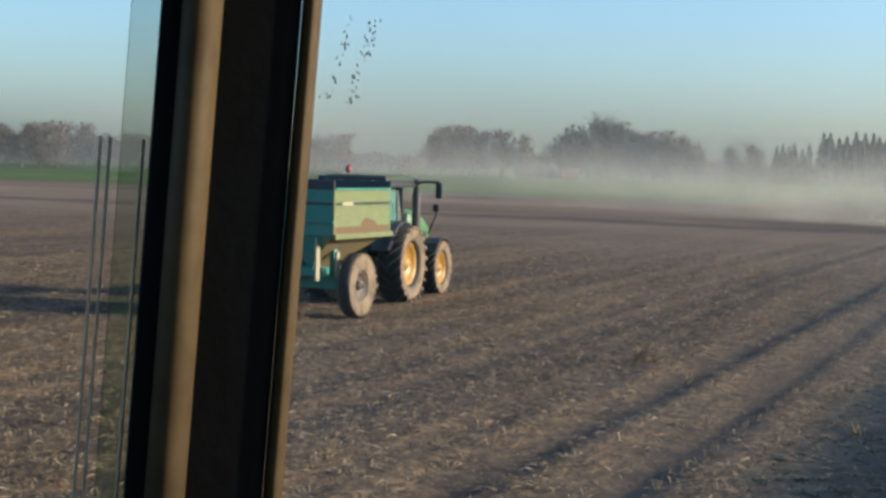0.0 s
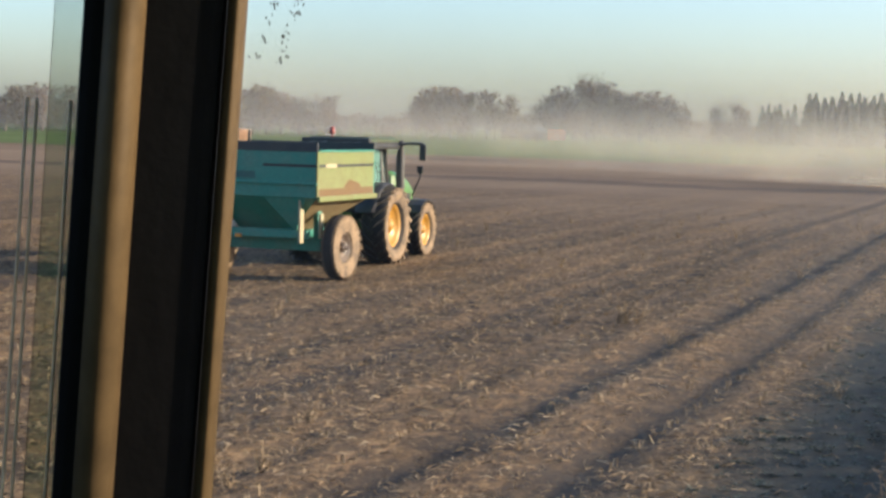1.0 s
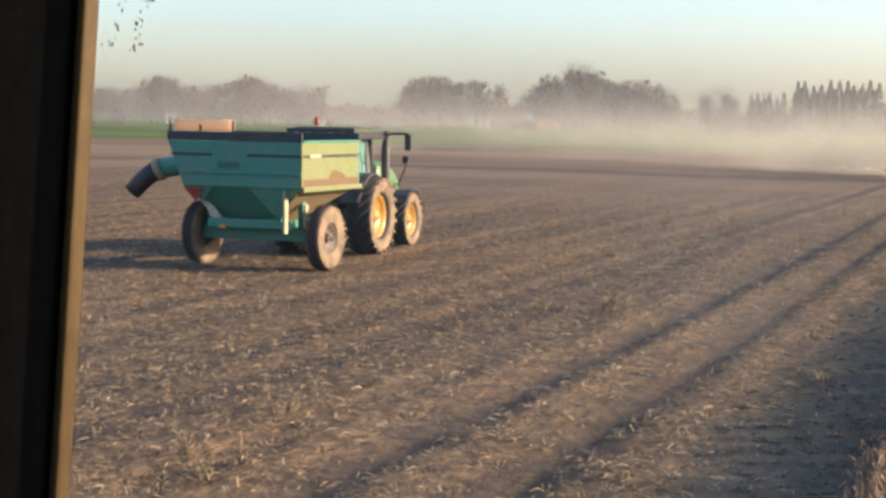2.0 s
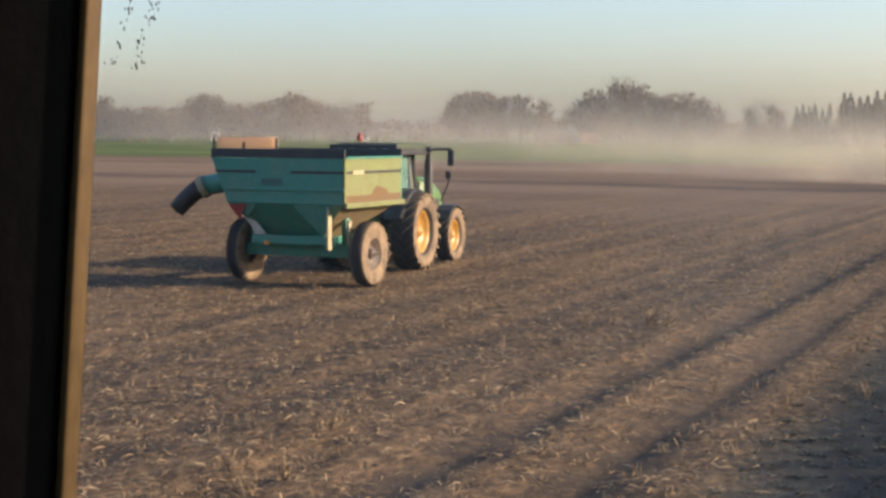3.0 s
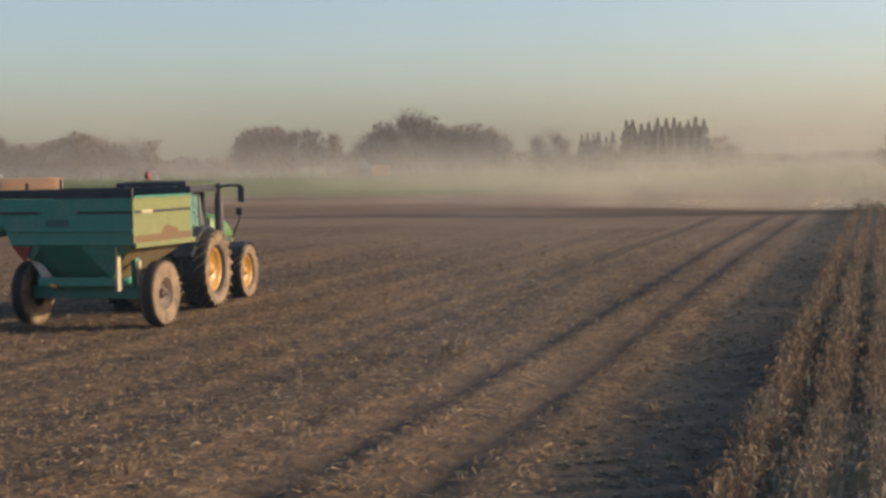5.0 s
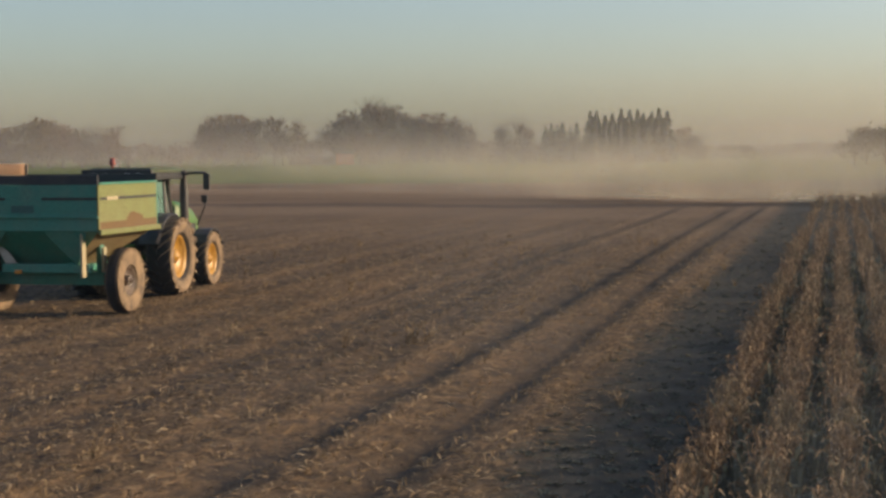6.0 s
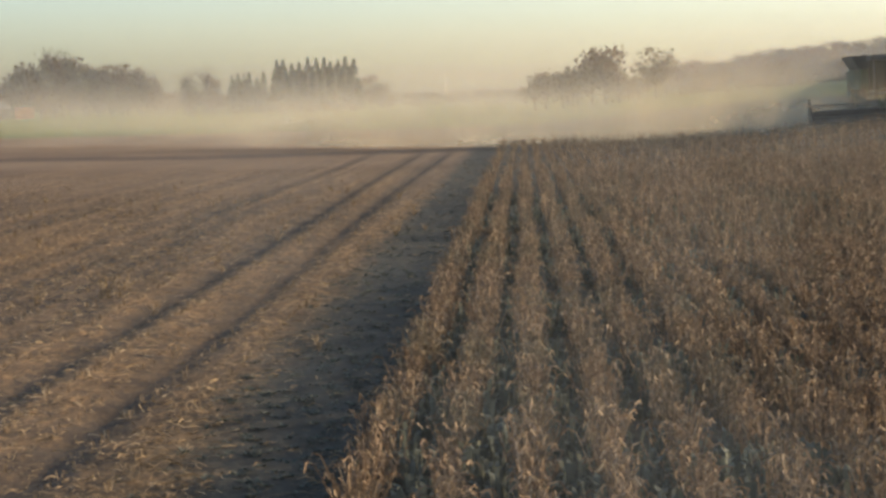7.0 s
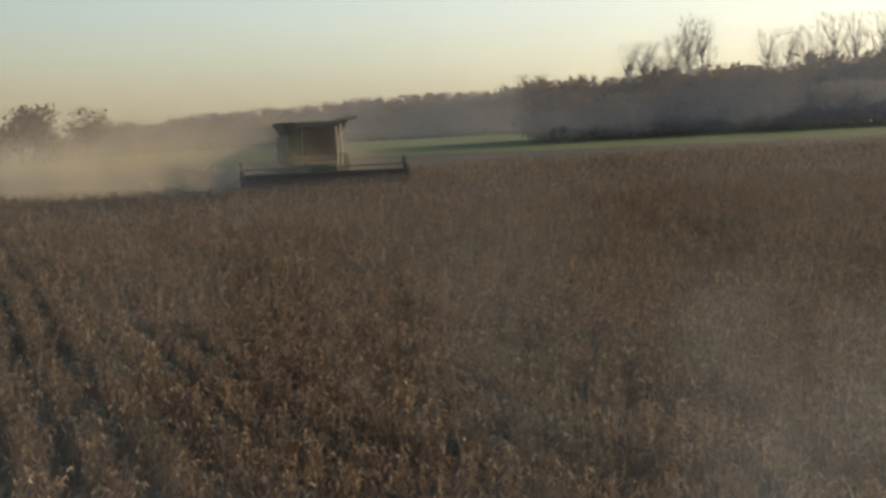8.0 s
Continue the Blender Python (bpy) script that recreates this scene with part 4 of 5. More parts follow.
def tree_parts(seed, kind):
    """Meshes of a tree of unit height: trunk with limbs, and a crown of many thin twigs or needles."""
    r = random.Random(seed)
    wood = bmesh.new()
    verts, faces = [], []

    def flake(p, d, ln, w):
        side = d.cross(Vector((r.uniform(-1, 1), r.uniform(-1, 1), r.uniform(-1, 1))))
        if side.length < 1e-5:
            return
        side = side.normalized() * w
        i = len(verts)
        verts.extend([tuple(p - side), tuple(p + side), tuple(p + d * ln + side * 0.3), tuple(p + d * ln - side * 0.3)])
        faces.append((i, i + 1, i + 2, i + 3))

    if kind == "oak":
        tube(wood, [(0, 0, 0), (r.uniform(-0.01, 0.01), 0, 0.3), (0, 0, 0.75)], [0.034, 0.026, 0.006], 7)
        for k in range(34):
            a, u, q = r.uniform(0, 6.283), r.uniform(-1, 1), r.random() ** 0.4
            side_ = math.sqrt(1 - u * u) * q
            c = Vector((0.38 * side_ * math.cos(a), 0.38 * side_ * math.sin(a), 0.52 + 0.40 * u * q))
            tube(wood, [(0, 0, 0.2 + 0.3 * r.random()), c * 0.5 + Vector((0, 0, 0.24)), c], [0.011, 0.007, 0.002], 4)
            for j in range(28):
                o = Vector((r.gauss(0, 1), r.gauss(0, 1), r.gauss(0, 0.8))) * 0.075
                if 0.06 < (c + o).z < 1:
                    flake(c + o, (o + Vector((0, 0, 0.03))).normalized(), r.uniform(0.03, 0.07), r.uniform(0.014, 0.032))
    elif kind == "spruce":
        tube(wood, [(0, 0, 0), (0, 0, 0.5), (0, 0, 0.98)], [0.022, 0.014, 0.002], 6)
        for k in range(520):
            h = 0.10 + 0.9 * r.random() ** 1.1
            rad = 0.17 * (1 - h) ** 0.85 + 0.012
            a = r.uniform(0, 6.283)
            d = Vector((math.cos(a), math.sin(a), -0.35 + 0.5 * h)).normalized()
            flake(Vector((0, 0, h)) + d * rad * r.uniform(0.1, 0.55), d, rad * r.uniform(0.4, 0.7), 0.018 + 0.012 * r.random())
    else:
        wide = {"round": 0.42, "tall": 0.26, "bare": 0.30, "bush": 0.62}[kind]
        low = {"round": 0.08, "tall": 0.10, "bare": 0.22, "bush": 0.02}[kind]
        tube(wood, [(0, 0, 0), (r.uniform(-0.01, 0.01), 0, 0.3), (r.uniform(-0.03, 0.03), r.uniform(-0.03, 0.03), 0.8)], [0.026, 0.018, 0.004], 6)
        tips = []
        for k in range(20 if kind != "bush" else 16):
            h = low + (0.75 - low) * r.random()
            a = r.uniform(0, 6.283)
            reach = wide * r.uniform(0.55, 1.0) * math.sin(min(1.0, (1.12 - h) * 1.5) * 1.57)
            top = Vector((math.cos(a) * reach, math.sin(a) * reach, min(0.97, h + r.uniform(0.12, 0.38))))
            mid = Vector((math.cos(a) * reach * 0.45, math.sin(a) * reach * 0.45, h + (top.z - h) * 0.35))
            tube(wood, [(0, 0, h), mid, top], [0.010, 0.007, 0.002], 4)
            tips += [(mid.lerp(top, q), 0.05 + 0.08 * r.random()) for q in (0.25, 0.55, 0.8, 1.0)]
        n = {"round": 11, "tall": 10, "bare": 7, "bush": 11}[kind]
        for p, spreadr in tips:
            for j in range(n):
                o = Vector((r.gauss(0, 1), r.gauss(0, 1), r.gauss(0, 1))) * spreadr * 0.75
                q = p + o
                if q.z > 1 or q.z < low * 0.6:
                    continue
                d = (o + Vector((0, 0, 0.06))).normalized()
                flake(q, d, r.uniform(0.04, 0.10), r.uniform(0.009, 0.024) if kind != "bare" else r.uniform(0.0012, 0.003))
    me = bpy.data.meshes.new("trunk")
    wood.to_mesh(me)
    wood.free()
    me.materials.append(BARK)
    crown = bpy.data.meshes.new("crown")
    crown.from_pydata(verts, [], faces)
    return me, crown


KINDS = {}
for k_, (kind_, mats_) in enumerate((("round", (TWIG, RUST)), ("tall", (TWIG, RUST)), ("bare", (TWIG,)), ("bush", (TWIG, RUST)), ("spruce", (NEEDLE,)), ("oak", (RUST, OAKLEAF)))):
    KINDS[kind_] = []
    for v_ in range(4):
        trunk_, crown_ = tree_parts(100 + 17 * k_ + v_, kind_)
        crown_.materials.append(mats_[v_ % len(mats_)])
        KINDS[kind_].append((trunk_, crown_))

TREE_WORDS = {
    "round": ("broad leafless tree with grey-brown twigs in haze", "tree"), "tall": ("tall slender tree with a few russet leaves", "tree"),
    "bare": ("tall bare tree with thin open limbs", "tree"), "oak": ("dense round-crowned tree with dull brown autumn leaves", "tree"), "bush": ("low leafless brown hedge shrub", "shrub"), "spruce": ("dark green pointed spruce tree", "spruce")}
tree_rng = random.Random(5)


def tree(kind, heading, far, top_el, widen=1.0, group="", variant=None):
    """A tree by its heading from the rows, its distance and the elevation of its top."""
    a = radians(heading)
    x, y = far * math.sin(a), far * math.cos(a)
    z = float(land(x, y))
    h = (3.5 + far * math.tan(radians(top_el)) - z) * (1.0 if kind == "spruce" else 1.06)
    lab, cat = TREE_WORDS[kind]
    t = thing("spruce" if kind == "spruce" else ("shrub" if kind == "bush" else "tree"), lab, cat, group=group)
    tr, cr = KINDS[kind][tree_rng.randrange(4) if variant is None else variant]
    for nm, me in (("trunk", tr), ("crown", cr)):
        o = new(nm, me)
        o.parent = t
    t.matrix_world = Matrix.Translation((x, y, z - 0.1)) @ Matrix.Rotation(tree_rng.uniform(0, 6.28), 4, "Z") @ Matrix.Diagonal((h * widen, h * widen, h, 1))
    return t


SHIFT = 17.6   # the headings below are from the shed; the rows run this much further right


def tree_line(kind_list, start, end, step, el, jitter, far, group, widen=1.0):
    h = start
    while h <= end:
        f = (h - start) / max(0.01, end - start)
        e = el[0] + (el[1] - el[0]) * f + tree_rng.uniform(-jitter, jitter)
        tree(tree_rng.choice(kind_list), h - SHIFT, far * tree_rng.uniform(0.94, 1.06), e, widen, group)
        h += step * tree_rng.uniform(0.75, 1.25)


# far hedgerow and farmstead trees
tree_line(["round", "bush"], -24.0, -20.8, 0.55, (0.95, 0.85), 0.12, 330, "hedgerow trees", 1.3)
tree_line(["round", "tall"], -20.0, -17.0, 0.6, (1.15, 1.25), 0.15, 400, "hedgerow trees", 1.1)
tree_line(["round", "bush"], -17.9, -14.6, 0.5, (0.68, 0.78), 0.1, 430, "hedgerow trees", 1.3)
for h_, e_, k_, w_ in ((-14.2, 1.05, "round", 1.0), (-13.7, 1.24, "round", 1.0), (-13.1, 1.15, "round", 1.0), (-12.4, 0.95, "round", 1.1), (-11.8, 1.0, "tall", 1.3),
                       (-10.9, 1.40, "oak", 0.85), (-10.4, 1.50, "oak", 0.9), (-9.9, 1.36, "oak", 0.8), (-9.2, 0.95, "tall", 1.1), (-8.7, 1.10, "bare", 1.0), (-8.2, 1.02, "tall", 0.9)):
    tree(k_, h_ - SHIFT, 430, e_, w_, "hedgerow trees")
tree_line(["bush"], -24.0, -4.0, 0.6, (0.48, 0.42), 0.1, 455, "hedge shrubs", 1.8)
# two clumps round the farmstead with a gap between them
for h_, e_, k_, w_ in ((-5.0, 1.12, "round", 0.7), (-4.65, 1.36, "tall", 0.9), (-4.2, 1.42, "round", 0.62), (-3.8, 1.28, "bare", 1.0), (-3.55, 1.36, "tall", 0.9), (-3.0, 1.22, "round", 0.62),
                       (-2.5, 1.28, "tall", 1.0), (-2.2, 1.0, "bare", 1.0), (-1.75, 1.30, "oak", 0.6), (-1.2, 0.55, "bush", 1.2)):
    tree(k_, h_ - SHIFT, 415, e_, w_, "farmstead trees")
for h_, e_, k_, w_ in ((-0.75, 0.85, "round", 0.7), (-0.3, 1.18, "tall", 1.0), (0.2, 1.48, "tall", 0.9), (0.6, 1.30, "round", 0.6), (1.08, 1.95, "bare", 1.1), (1.12, 1.66, "tall", 0.8), (1.35, 1.8, "bare", 0.9),
                       (1.6, 1.62, "tall", 0.9), (2.1, 1.36, "round", 0.7), (2.55, 1.28, "tall", 1.0), (3.0, 1.36, "round", 0.75), (3.4, 1.42, "bare", 0.9), (3.6, 1.38, "round", 0.7), (4.05, 1.24, "tall", 1.0), (4.45, 0.95, "round", 0.7),
                       (5.55, 1.05, "bare", 1.1), (5.7, 0.9, "tall", 0.8), (6.35, 1.2, "bare", 1.2), (6.5, 0.95, "tall", 0.9)):
    tree(k_, h_ - SHIFT, 440, e_, w_, "farmstead trees")
tree_line(["bush"], -1.0, 8.5, 0.6, (0.5, 0.42), 0.1, 446, "hedge shrubs", 1.8)
# spruces
tree_line(["spruce"], 7.25, 8.6, 0.24, (1.10, 1.08), 0.12, 420, "spruce row", 1.3)
tree_line(["spruce"], 8.85, 11.65, 0.26, (1.46, 1.56), 0.12, 420, "spruce row", 1.4)
tree_line(["spruce"], 8.95, 11.6, 0.26, (1.30, 1.36), 0.10, 426, "spruce row", 1.7)
tree_line(["round", "bush"], 11.75, 12.6, 0.4, (0.8, 0.55), 0.06, 420, "hedge shrubs")
tree_line(["bush"], 12.8, 18.0, 0.55, (0.24, 0.3), 0.05, 460, "hedge shrubs", 1.6)
# round trees beyond the dust
for h_, e_, k_, w_ in ((18.1, 0.85, "oak", 1.15), (18.5, 1.0, "oak", 1.05), (19.1, 0.9, "oak", 1.1), (19.45, 1.05, "oak", 1.0), (20.15, 1.70, "oak", 0.95), (20.6, 1.80, "oak", 0.95),
                       (21.1, 0.72, "oak", 1.2), (21.45, 0.6, "oak", 1.2), (21.8, 0.65, "oak", 1.2), (22.4, 1.64, "oak", 0.95)):
    tree(k_, h_ - SHIFT, 300, e_, w_, "field trees")
# wood on the hill
tree_line(["bush"], 24.0, 39.0, 0.45, (0.8, 1.15), 0.06, 322, "woodland", 2.2)
tree_line(["bush"], 22.8, 39.0, 0.36, (0.85, 1.7), 0.1, 330, "woodland", 1.5)
tree_line(["round", "oak", "bush"], 23.5, 38.6, 0.3, (1.0, 2.30), 0.05, 360, "woodland", 1.2)
tree_line(["round", "bush"], 26.0, 38.8, 0.36, (1.3, 2.4), 0.10, 345, "woodland", 1.2)
tree_line(["round", "oak"], 38.7, 54.0, 0.4, (2.55, 3.75), 0.14, 218, "woodland", 1.0)
tree_line(["round", "bush"], 38.7, 54.0, 0.36, (2.3, 3.4), 0.2, 208, "woodland", 1.1)
tree_line(["bush"], 38.6, 54.0, 0.36, (1.9, 2.7), 0.15, 200, "woodland", 1.2)
tree_line(["bush"], 38.6, 54.0, 0.36, (1.5, 1.9), 0.15, 196, "woodland", 1.2)
tree_line(["bare"], 41.6, 44.6, 0.55, (3.9, 4.5), 0.3, 212, "woodland", 0.62)
tree_line(["bare"], 46.5, 53.0, 0.8, (4.3, 4.8), 0.3, 212, "woodland", 0.62)

# ---- farm buildings ----


def build_shed(heading, far):
    a = radians(heading - SHIFT)
    x, y = far * math.sin(a), far * math.cos(a)
    t = thing("farm_shed", "long low farm shed with grey roof and orange brick end", "shed", Matrix.Translation((x, y, float(land(x, y)) - 0.1)) @ Matrix.Rotation(-a, 4, "Z"))
    part("wall", boxed(-12.5, -0.01, 0, 8, 0, 2.6), BARK, t, "dark timber wall")
    part("brick_end", boxed(0, 4.8, -0.8, 7.2, 0, 3.1), BRICKRED, t, "sunlit orange brick wall")
    b = bmesh.new()
    loft(b, [[(-13, -0.6, 2.6), (-13, 4, 5.0), (-13, 8.6, 2.6)], [(-0.4, -0.6, 2.6), (-2.6, 4, 5.0), (-0.4, 8.6, 2.6)]])
    part("roof", b, SHEDROOF, t, "pale grey sheet roof")
    part("brick_roof", boxed(-0.1, 5.0, -1.0, 7.4, 3.1, 3.3), SHEDROOF, t)
    for k in range(3):
        part("door", boxed(-11 + k * 3.6, -8.6 + k * 3.6, -0.06, -0.004, 0.05, 2.3), BLACK, t)


build_shed(-0.3, 425)


def build_house(heading, far, w):
    a = radians(heading - SHIFT)
    x, y = far * math.sin(a), far * math.cos(a)
    t = thing("farmhouse", "small white farmhouse among far trees", "house", Matrix.Translation((x, y, float(land(x, y)) - 0.1)) @ Matrix.Rotation(-a, 4, "Z"))
    part("wall", boxed(-w / 2, w / 2, 0, 4, 0, 2.6), WHITE, t)
    b = bmesh.new()
    loft(b, [[(-w / 2 - 0.3, -0.3, 2.6), (-w / 2 - 0.3, 2, 4.0), (-w / 2 - 0.3, 4.3, 2.6)], [(w / 2 + 0.3, -0.3, 2.6), (w / 2 + 0.3, 2, 4.0), (w / 2 + 0.3, 4.3, 2.6)]])
    part("roof", b, SHEDROOF, t)
    part("window", boxed(-0.5, 0.5, -0.05, -0.004, 1.0, 2.0), BLACK, t)


build_house(-8.1, 440, 2.6)
build_house(-13.4, 440, 2.4)
mast = thing("radio_mast", "thin grey steel mast on the horizon", "mast", Matrix.Translation((900 * math.sin(radians(14.85 - SHIFT)), 900 * math.cos(radians(14.85 - SHIFT)), float(land(0, 900)))))
bm_ = bmesh.new()
tube(bm_, [(0, 0, 0), (0, 0, 14)], [0.35, 0.2], 6)
part("pole", bm_, STEEL, mast)

marker = thing("marker_post", "short dark post standing at the field edge", "post", Matrix.Translation((-16.3, 136.0, 0.0)))
bm_ = bmesh.new()
tube(bm_, [(0, 0, 0), (0, 0, 0.75)], [0.11, 0.09], 8)
part("post", bm_, BARK, marker)

# ---- the other harvester ----


def build_combine(m):
    t = thing("combine_harvester", "dusty green combine harvester cutting beans with a wide header", "combine", m)
    # faces -y; header in front
    part("body", boxed(-1.45, 1.45, 2.2, 7.2, 1.2, 3.0, 0.12), DULLGREEN, t, "green harvester body")
    b = bmesh.new()
    loft(b, [[(-1.5, 2.0, 3.0), (1.5, 2.0, 3.0), (1.5, 5.4, 3.0), (-1.5, 5.4, 3.0)], [(-1.95, 1.7, 3.75), (1.95, 1.7, 3.75), (1.95, 5.7, 3.75), (-1.95, 5.7, 3.75)]])
    part("grain_tank", b, DARKTARP, t, "dark flared grain tank")
    part("cab_back", boxed(-0.92, 0.92, 1.9, 2.0, 1.8, 3.44, 0.02), BLACK, t)
    part("cab_floor", boxed(-1.0, 1.0, 0.4, 2.1, 1.55, 1.8, 0.04), BLACK, t)
    for x in (-0.95, 0.95):
        for y in (0.5, 2.05):
            bb = bmesh.new()
            tube(bb, [(x, y, 1.8), (x * 0.95, y + (0.12 if y < 1 else 0), 3.45)], 0.06, 8)
            part("cab_post", bb, BLACK, t)
    for x0, x1, y0, y1 in ((-0.9, 0.9, 0.48, 0.5), (-0.96, -0.94, 0.6, 2.0), (0.94, 0.96, 0.6, 2.0)):
        p = part("window_pane", boxed(x0, x1, y0, y1, 1.82, 3.42), DARKGLASS, t)
        p.visible_shadow = False
    for x in (1.12, 1.38):
        bb = bmesh.new()
        tube(bb, [(x, 1.0, 1.2), (x, 1.15, 3.6)], 0.05, 6)
        part("ladder_rail", bb, CREAM, t, "sunlit pale ladder rail")
    for k in range(7):
        part("rung", boxed(1.12, 1.38, 1.0, 1.06, 1.35 + 0.28 * k, 1.39 + 0.28 * k), CREAM, t)
    part("cab_roof", boxed(-1.15, 1.15, 0.15, 2.2, 3.45, 3.68, 0.06), DARKTARP, t)
    bb = bmesh.new()
    tube(bb, [(1.75, 2.6, 3.45), (2.0, 4.5, 3.55), (2.2, 7.6, 3.6)], 0.2, 12)
    part("unloading_auger", bb, GREEN, t, "", True)
    bb = bmesh.new()
    tube(bb, [(1.2, 1.7, 3.80), (2.4, 1.5, 3.92)], 0.10, 8)
    part("tank_cover_bar", bb, CREAM, t)
    wheel(t, 1.55, 2.2, 0.95, 0.75, 0.5, YELLOW, 22, 1)
    wheel(t, -1.55, 2.2, 0.95, 0.75, 0.5, YELLOW, 22, -1)
    wheel(t, 1.4, 6.2, 0.65, 0.5, 0.34, YELLOW, 20, 1)
    wheel(t, -1.4, 6.2, 0.65, 0.5, 0.34, YELLOW, 20, -1)
    part("feeder_house", boxed(-0.75, 0.75, -0.5, 1.2, 0.6, 1.5, 0.05), DULLGREEN, t)
    b = bmesh.new()
    w = 4.6
    loft(b, [[(x, -0.55, 0.30), (x, -0.55, 0.86), (x, -0.75, 0.86), (x, -0.85, 0.6), (x, -1.7, 0.3), (x, -1.7, 0.2)] for x in (-w, w)])
    part("header_trough", b, BLACK, t, "long dark cutting header")
    b = bmesh.new()
    tube(b, [(-w + 0.1, -1.35, 0.86), (w - 0.1, -1.35, 0.86)], 0.08, 8)
    reel = part("reel", b, BLACK, t)
    for k in range(6):
        a = k * math.pi / 3
        b = bmesh.new()
        y, z = -1.35 + 0.45 * math.cos(a), 0.86 + 0.40 * math.sin(a)
        tube(b, [(-w + 0.1, y, z), (w - 0.1, y, z)], 0.025, 6)
        for q in range(60):
            x = -w + 0.2 + q * (2 * w - 0.4) / 59
            tube(b, [(x, y, z), (x, y - 0.02, z - 0.2)], 0.01, 3)
        part("reel_bat", b, BLACK, reel)
    for s in (-1, 1):
        part("end_divider", slab([(-2.2, 0.2), (-0.5, 0.2), (-0.5, 1.1), (-1.2, 1.2)], s * w - 0.06, s * w + 0.06, 0.02), BLACK, t)
        part("marker", boxed(s * w - 0.08, s * w + 0.08, -0.6, -0.5, 1.05, 1.6, 0.02), BLACK, t)
    part("reflector", boxed(w + 0.065, w + 0.09, -1.2, -1.0, 0.75, 1.0, 0.01), WHITE, t)
    return t


cx_, cy_ = 20.3, 86.6
build_combine(Matrix.Translation((cx_, cy_, float(land(cx_, cy_)) + 0.05)) @ Matrix.Rotation(radians(-3), 4, "Z") @ Matrix.Rotation(radians(-2.5), 4, "Y"))

# ---- dust ----
scene.cycles.transparent_max_bounces = 32


def make_dust(name, amount, colour, size, cut, top):
    """Airborne dust: scatters light both ways, thinning upward and in drifts."""
    n = Nodes(name)
    tr = n.t.nodes.new("ShaderNodeBsdfTransparent")
    df = n.t.nodes.new("ShaderNodeBsdfDiffuse")
    tl = n.t.nodes.new("ShaderNodeBsdfTranslucent")
    df.inputs[0].default_value = tl.inputs[0].default_value = (*colour, 1)
    both = n.t.nodes.new("ShaderNodeMixShader")
    both.inputs[0].default_value = 0.5
    n.t.links.new(df.outputs[0], both.inputs[1])
    n.t.links.new(tl.outputs[0], both.inputs[2])
    u, vv = n.axis(0, "UV"), n.axis(1, "UV")
    drift = n.ramp(n.noise(size, 5, (1, 1, 1.6)), (cut, (0, 0, 0)), (cut + 0.32, (1, 1, 1)))
    lump = n.math("MULTIPLY", n.math("SUBTRACT", n.noise(size * 2.4, 4), 0.5), top)
    fall = n.math("SUBTRACT", 1.0, n.math("ADD", vv, lump), True)
    fall = n.math("MULTIPLY", fall, fall)
    ends = n.math("MULTIPLY", n.math("MULTIPLY", u, n.math("SUBTRACT", 1.0, u)), 4.0, True)
    foot = n.math("MULTIPLY", vv, 14.0, True)
    fac = n.math("MULTIPLY", n.math("MULTIPLY", fall, ends), n.math("MULTIPLY", n.math("ADD", n.math("MULTIPLY", drift, 0.6), 0.4), amount), True)
    fac = n.math("MULTIPLY", fac, foot)
    mx = n.t.nodes.new("ShaderNodeMixShader")
    n.t.links.new(fac, mx.inputs[0])
    n.t.links.new(tr.outputs[0], mx.inputs[1])
    n.t.links.new(both.outputs[0], mx.inputs[2])
    n.t.links.new(mx.outputs[0], n.out.inputs["Surface"])
    return n.m


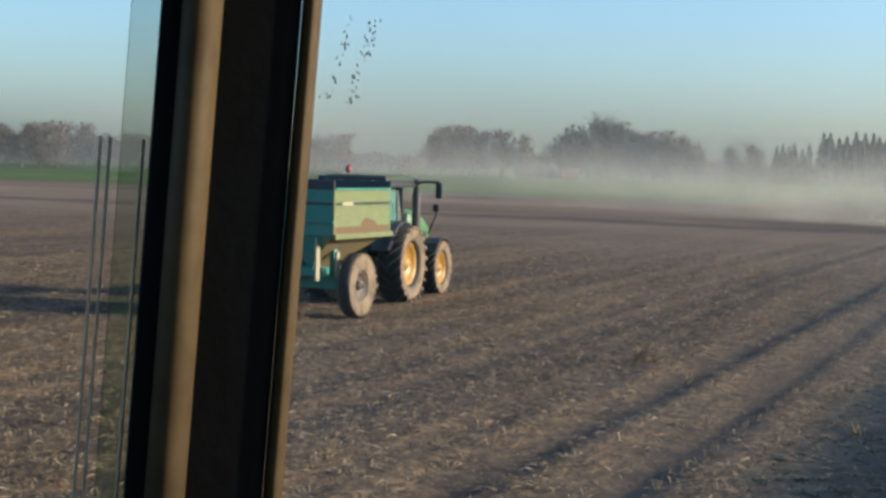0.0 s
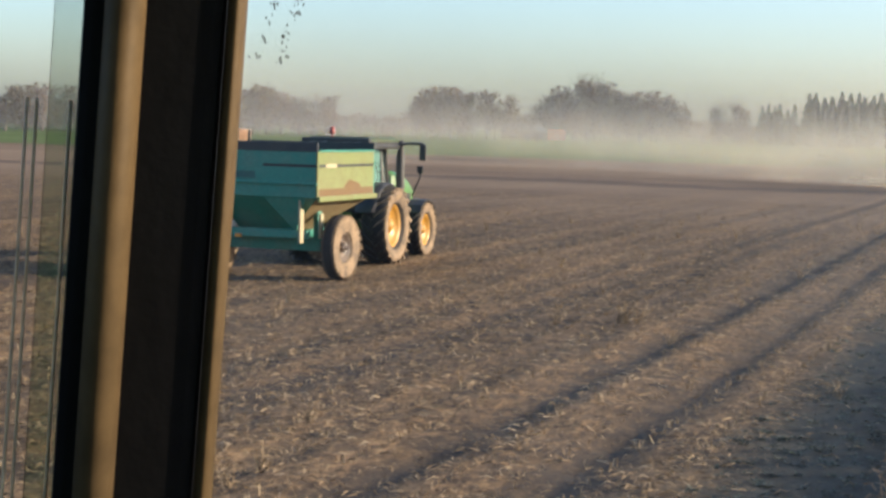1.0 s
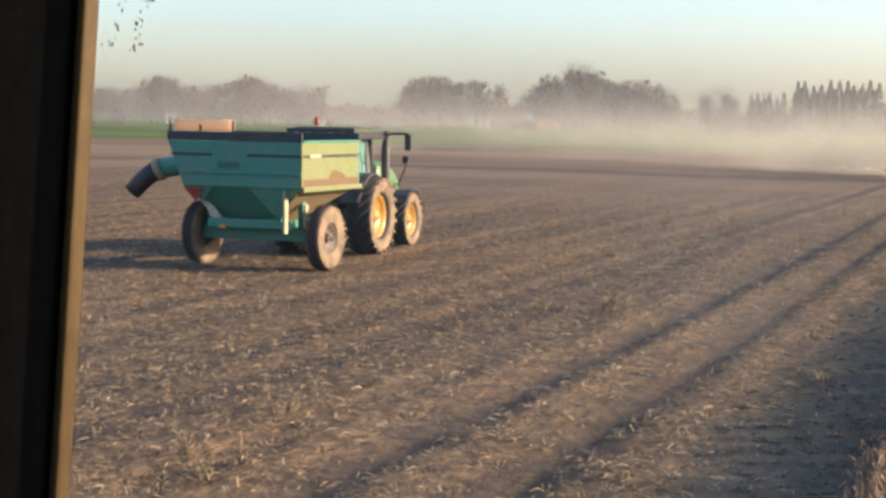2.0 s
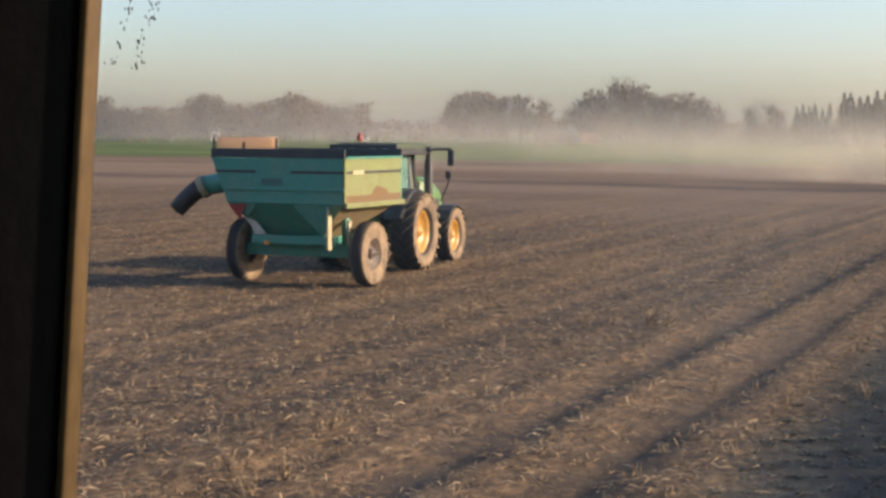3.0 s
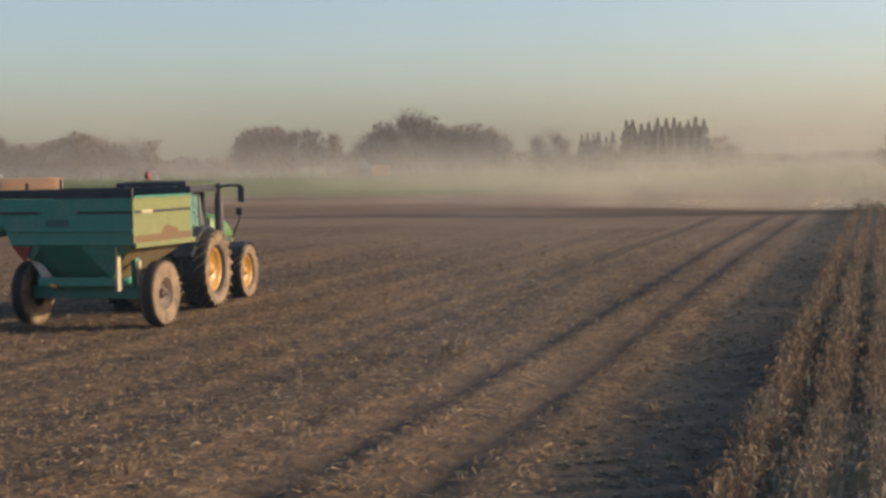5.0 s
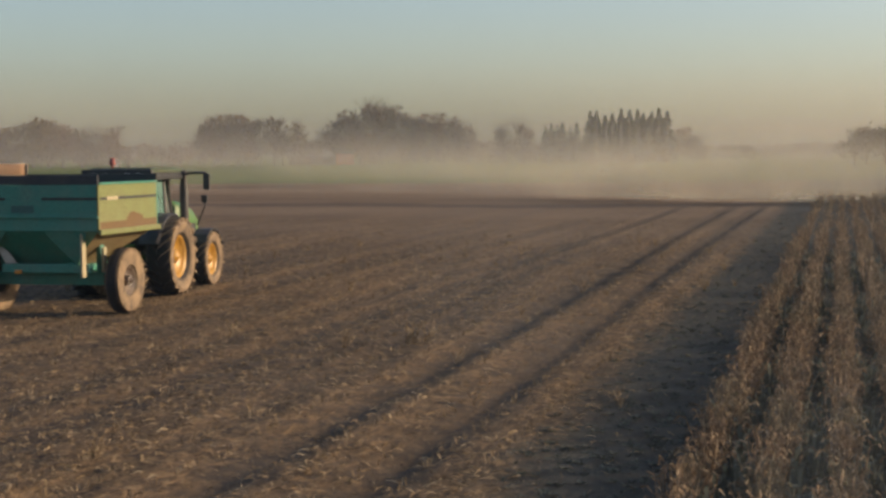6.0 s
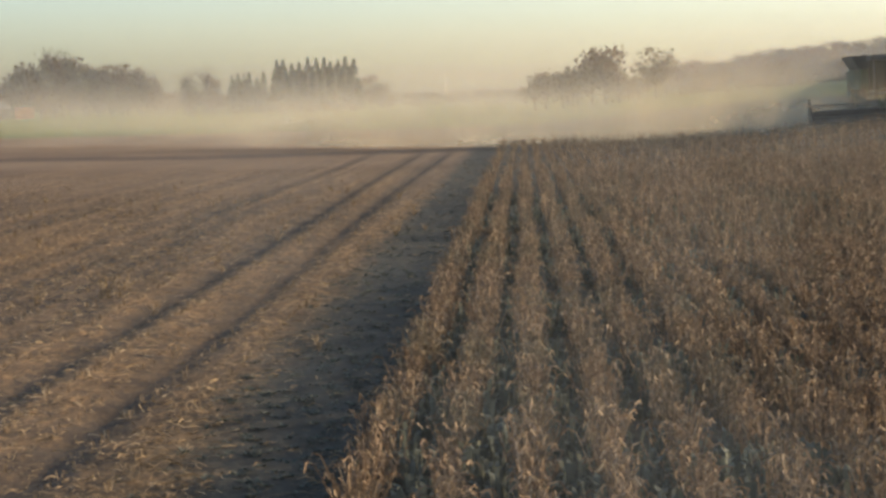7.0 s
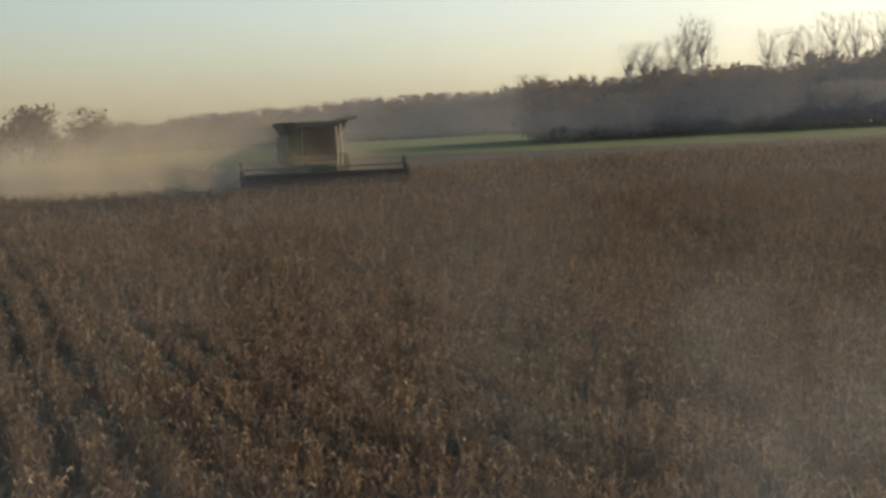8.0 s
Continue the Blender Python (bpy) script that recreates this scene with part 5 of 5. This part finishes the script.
def curtain(name, pts, height, material, label, seed, segs=60, rows=8):
    """A wavy drift of dust standing along a line, leaning and billowing."""
    r = random.Random(seed)
    ph = [r.uniform(0, 6.28) for _ in range(4)]
    bm = bmesh.new()
    uv = bm.loops.layers.uv.new("UVMap")
    grid = []
    (x0, y0), (x1, y1) = pts
    nx_, ny_ = -(y1 - y0), (x1 - x0)
    ln = math.hypot(nx_, ny_)
    for i in range(segs + 1):
        u = i / segs
        row = []
        for j in range(rows + 1):
            v = j / rows
            w = (math.sin(u * 14 + ph[0]) + 0.6 * math.sin(u * 31 + v * 3 + ph[1])) * ln * 0.006 + math.sin(v * 3 + ph[2]) * 1.2
            x, y = x0 + (x1 - x0) * u + nx_ / ln * w, y0 + (y1 - y0) * u + ny_ / ln * w
            row.append((bm.verts.new((x, y, float(land(x, y)) + 0.05 + height * v)), (u, v)))
        grid.append(row)
    for i in range(segs):
        for j in range(rows):
            q = (grid[i][j], grid[i + 1][j], grid[i + 1][j + 1], grid[i][j + 1])
            f = bm.faces.new([a[0] for a in q])
            for lp, a in zip(f.loops, q):
                lp[uv].uv = a[1]
    ob = link_mesh(name, bm, material, None, "", True)
    return tagged(ob, label, "dust", kind="stuff")


DUST = make_dust("field_dust", 0.46, (0.60, 0.56, 0.465), 0.05, 0.34, 0.9)
PLUME = make_dust("harvest_dust", 0.58, (0.48, 0.44, 0.355), 0.10, 0.30, 0.8)
THICK = make_dust("header_dust", 0.85, (0.50, 0.44, 0.33), 0.17, 0.30, 0.8)
WOODHAZE = make_dust("wood_haze", 0.33, (0.37, 0.44, 0.55), 0.01, 0.2, 0.3)
HAZE = make_dust("low_haze", 0.27, (0.80, 0.735, 0.69), 0.01, 0.2, 0.3)
for k_ in range(4):
    y_ = 130 + k_ * 22
    curtain("dust_cloud", ((-76 - k_ * 6, y_ + 20), (24 + 4 * k_, y_ - 10)), 6.0 + 1.4 * k_, DUST, "pale tan dust drifting low over the field", 40 + k_)
for k_ in range(3):
    curtain("dust_cloud", ((-22 - 7 * k_, 124 + 5 * k_), (21.5 - k_, 89 + 3.0 * k_)), 3.6 + 0.6 * k_, PLUME, "dense tan dust trailing behind the harvester", 60 + k_)
curtain("dust_cloud", ((9.0, 86.8), (25.0, 86.45)), 4.8, THICK, "thin tan dust round the harvester's header", 70)
curtain("dust_cloud", ((10.0, 86.5), (24.5, 86.3)), 4.2, THICK, "thin tan dust round the harvester's header", 71)
for k_ in range(2):
    curtain("dust_cloud", ((3.0, 95.0 + k_), (23.0, 88.0 + k_)), 6.0, THICK, "dense tan dust trailing behind the harvester", 74 + k_)
for k_ in range(2):
    curtain("haze_bank", ((-420 - 60 * k_, 250 + 60 * k_), (300 + 60 * k_, 262 + 60 * k_)), 30.0, HAZE, "thin grey evening haze before the far trees", 80 + k_)
curtain("haze_bank", ((15, 188), (190, 118)), 26.0, WOODHAZE, "thin grey evening haze before the wood", 90)
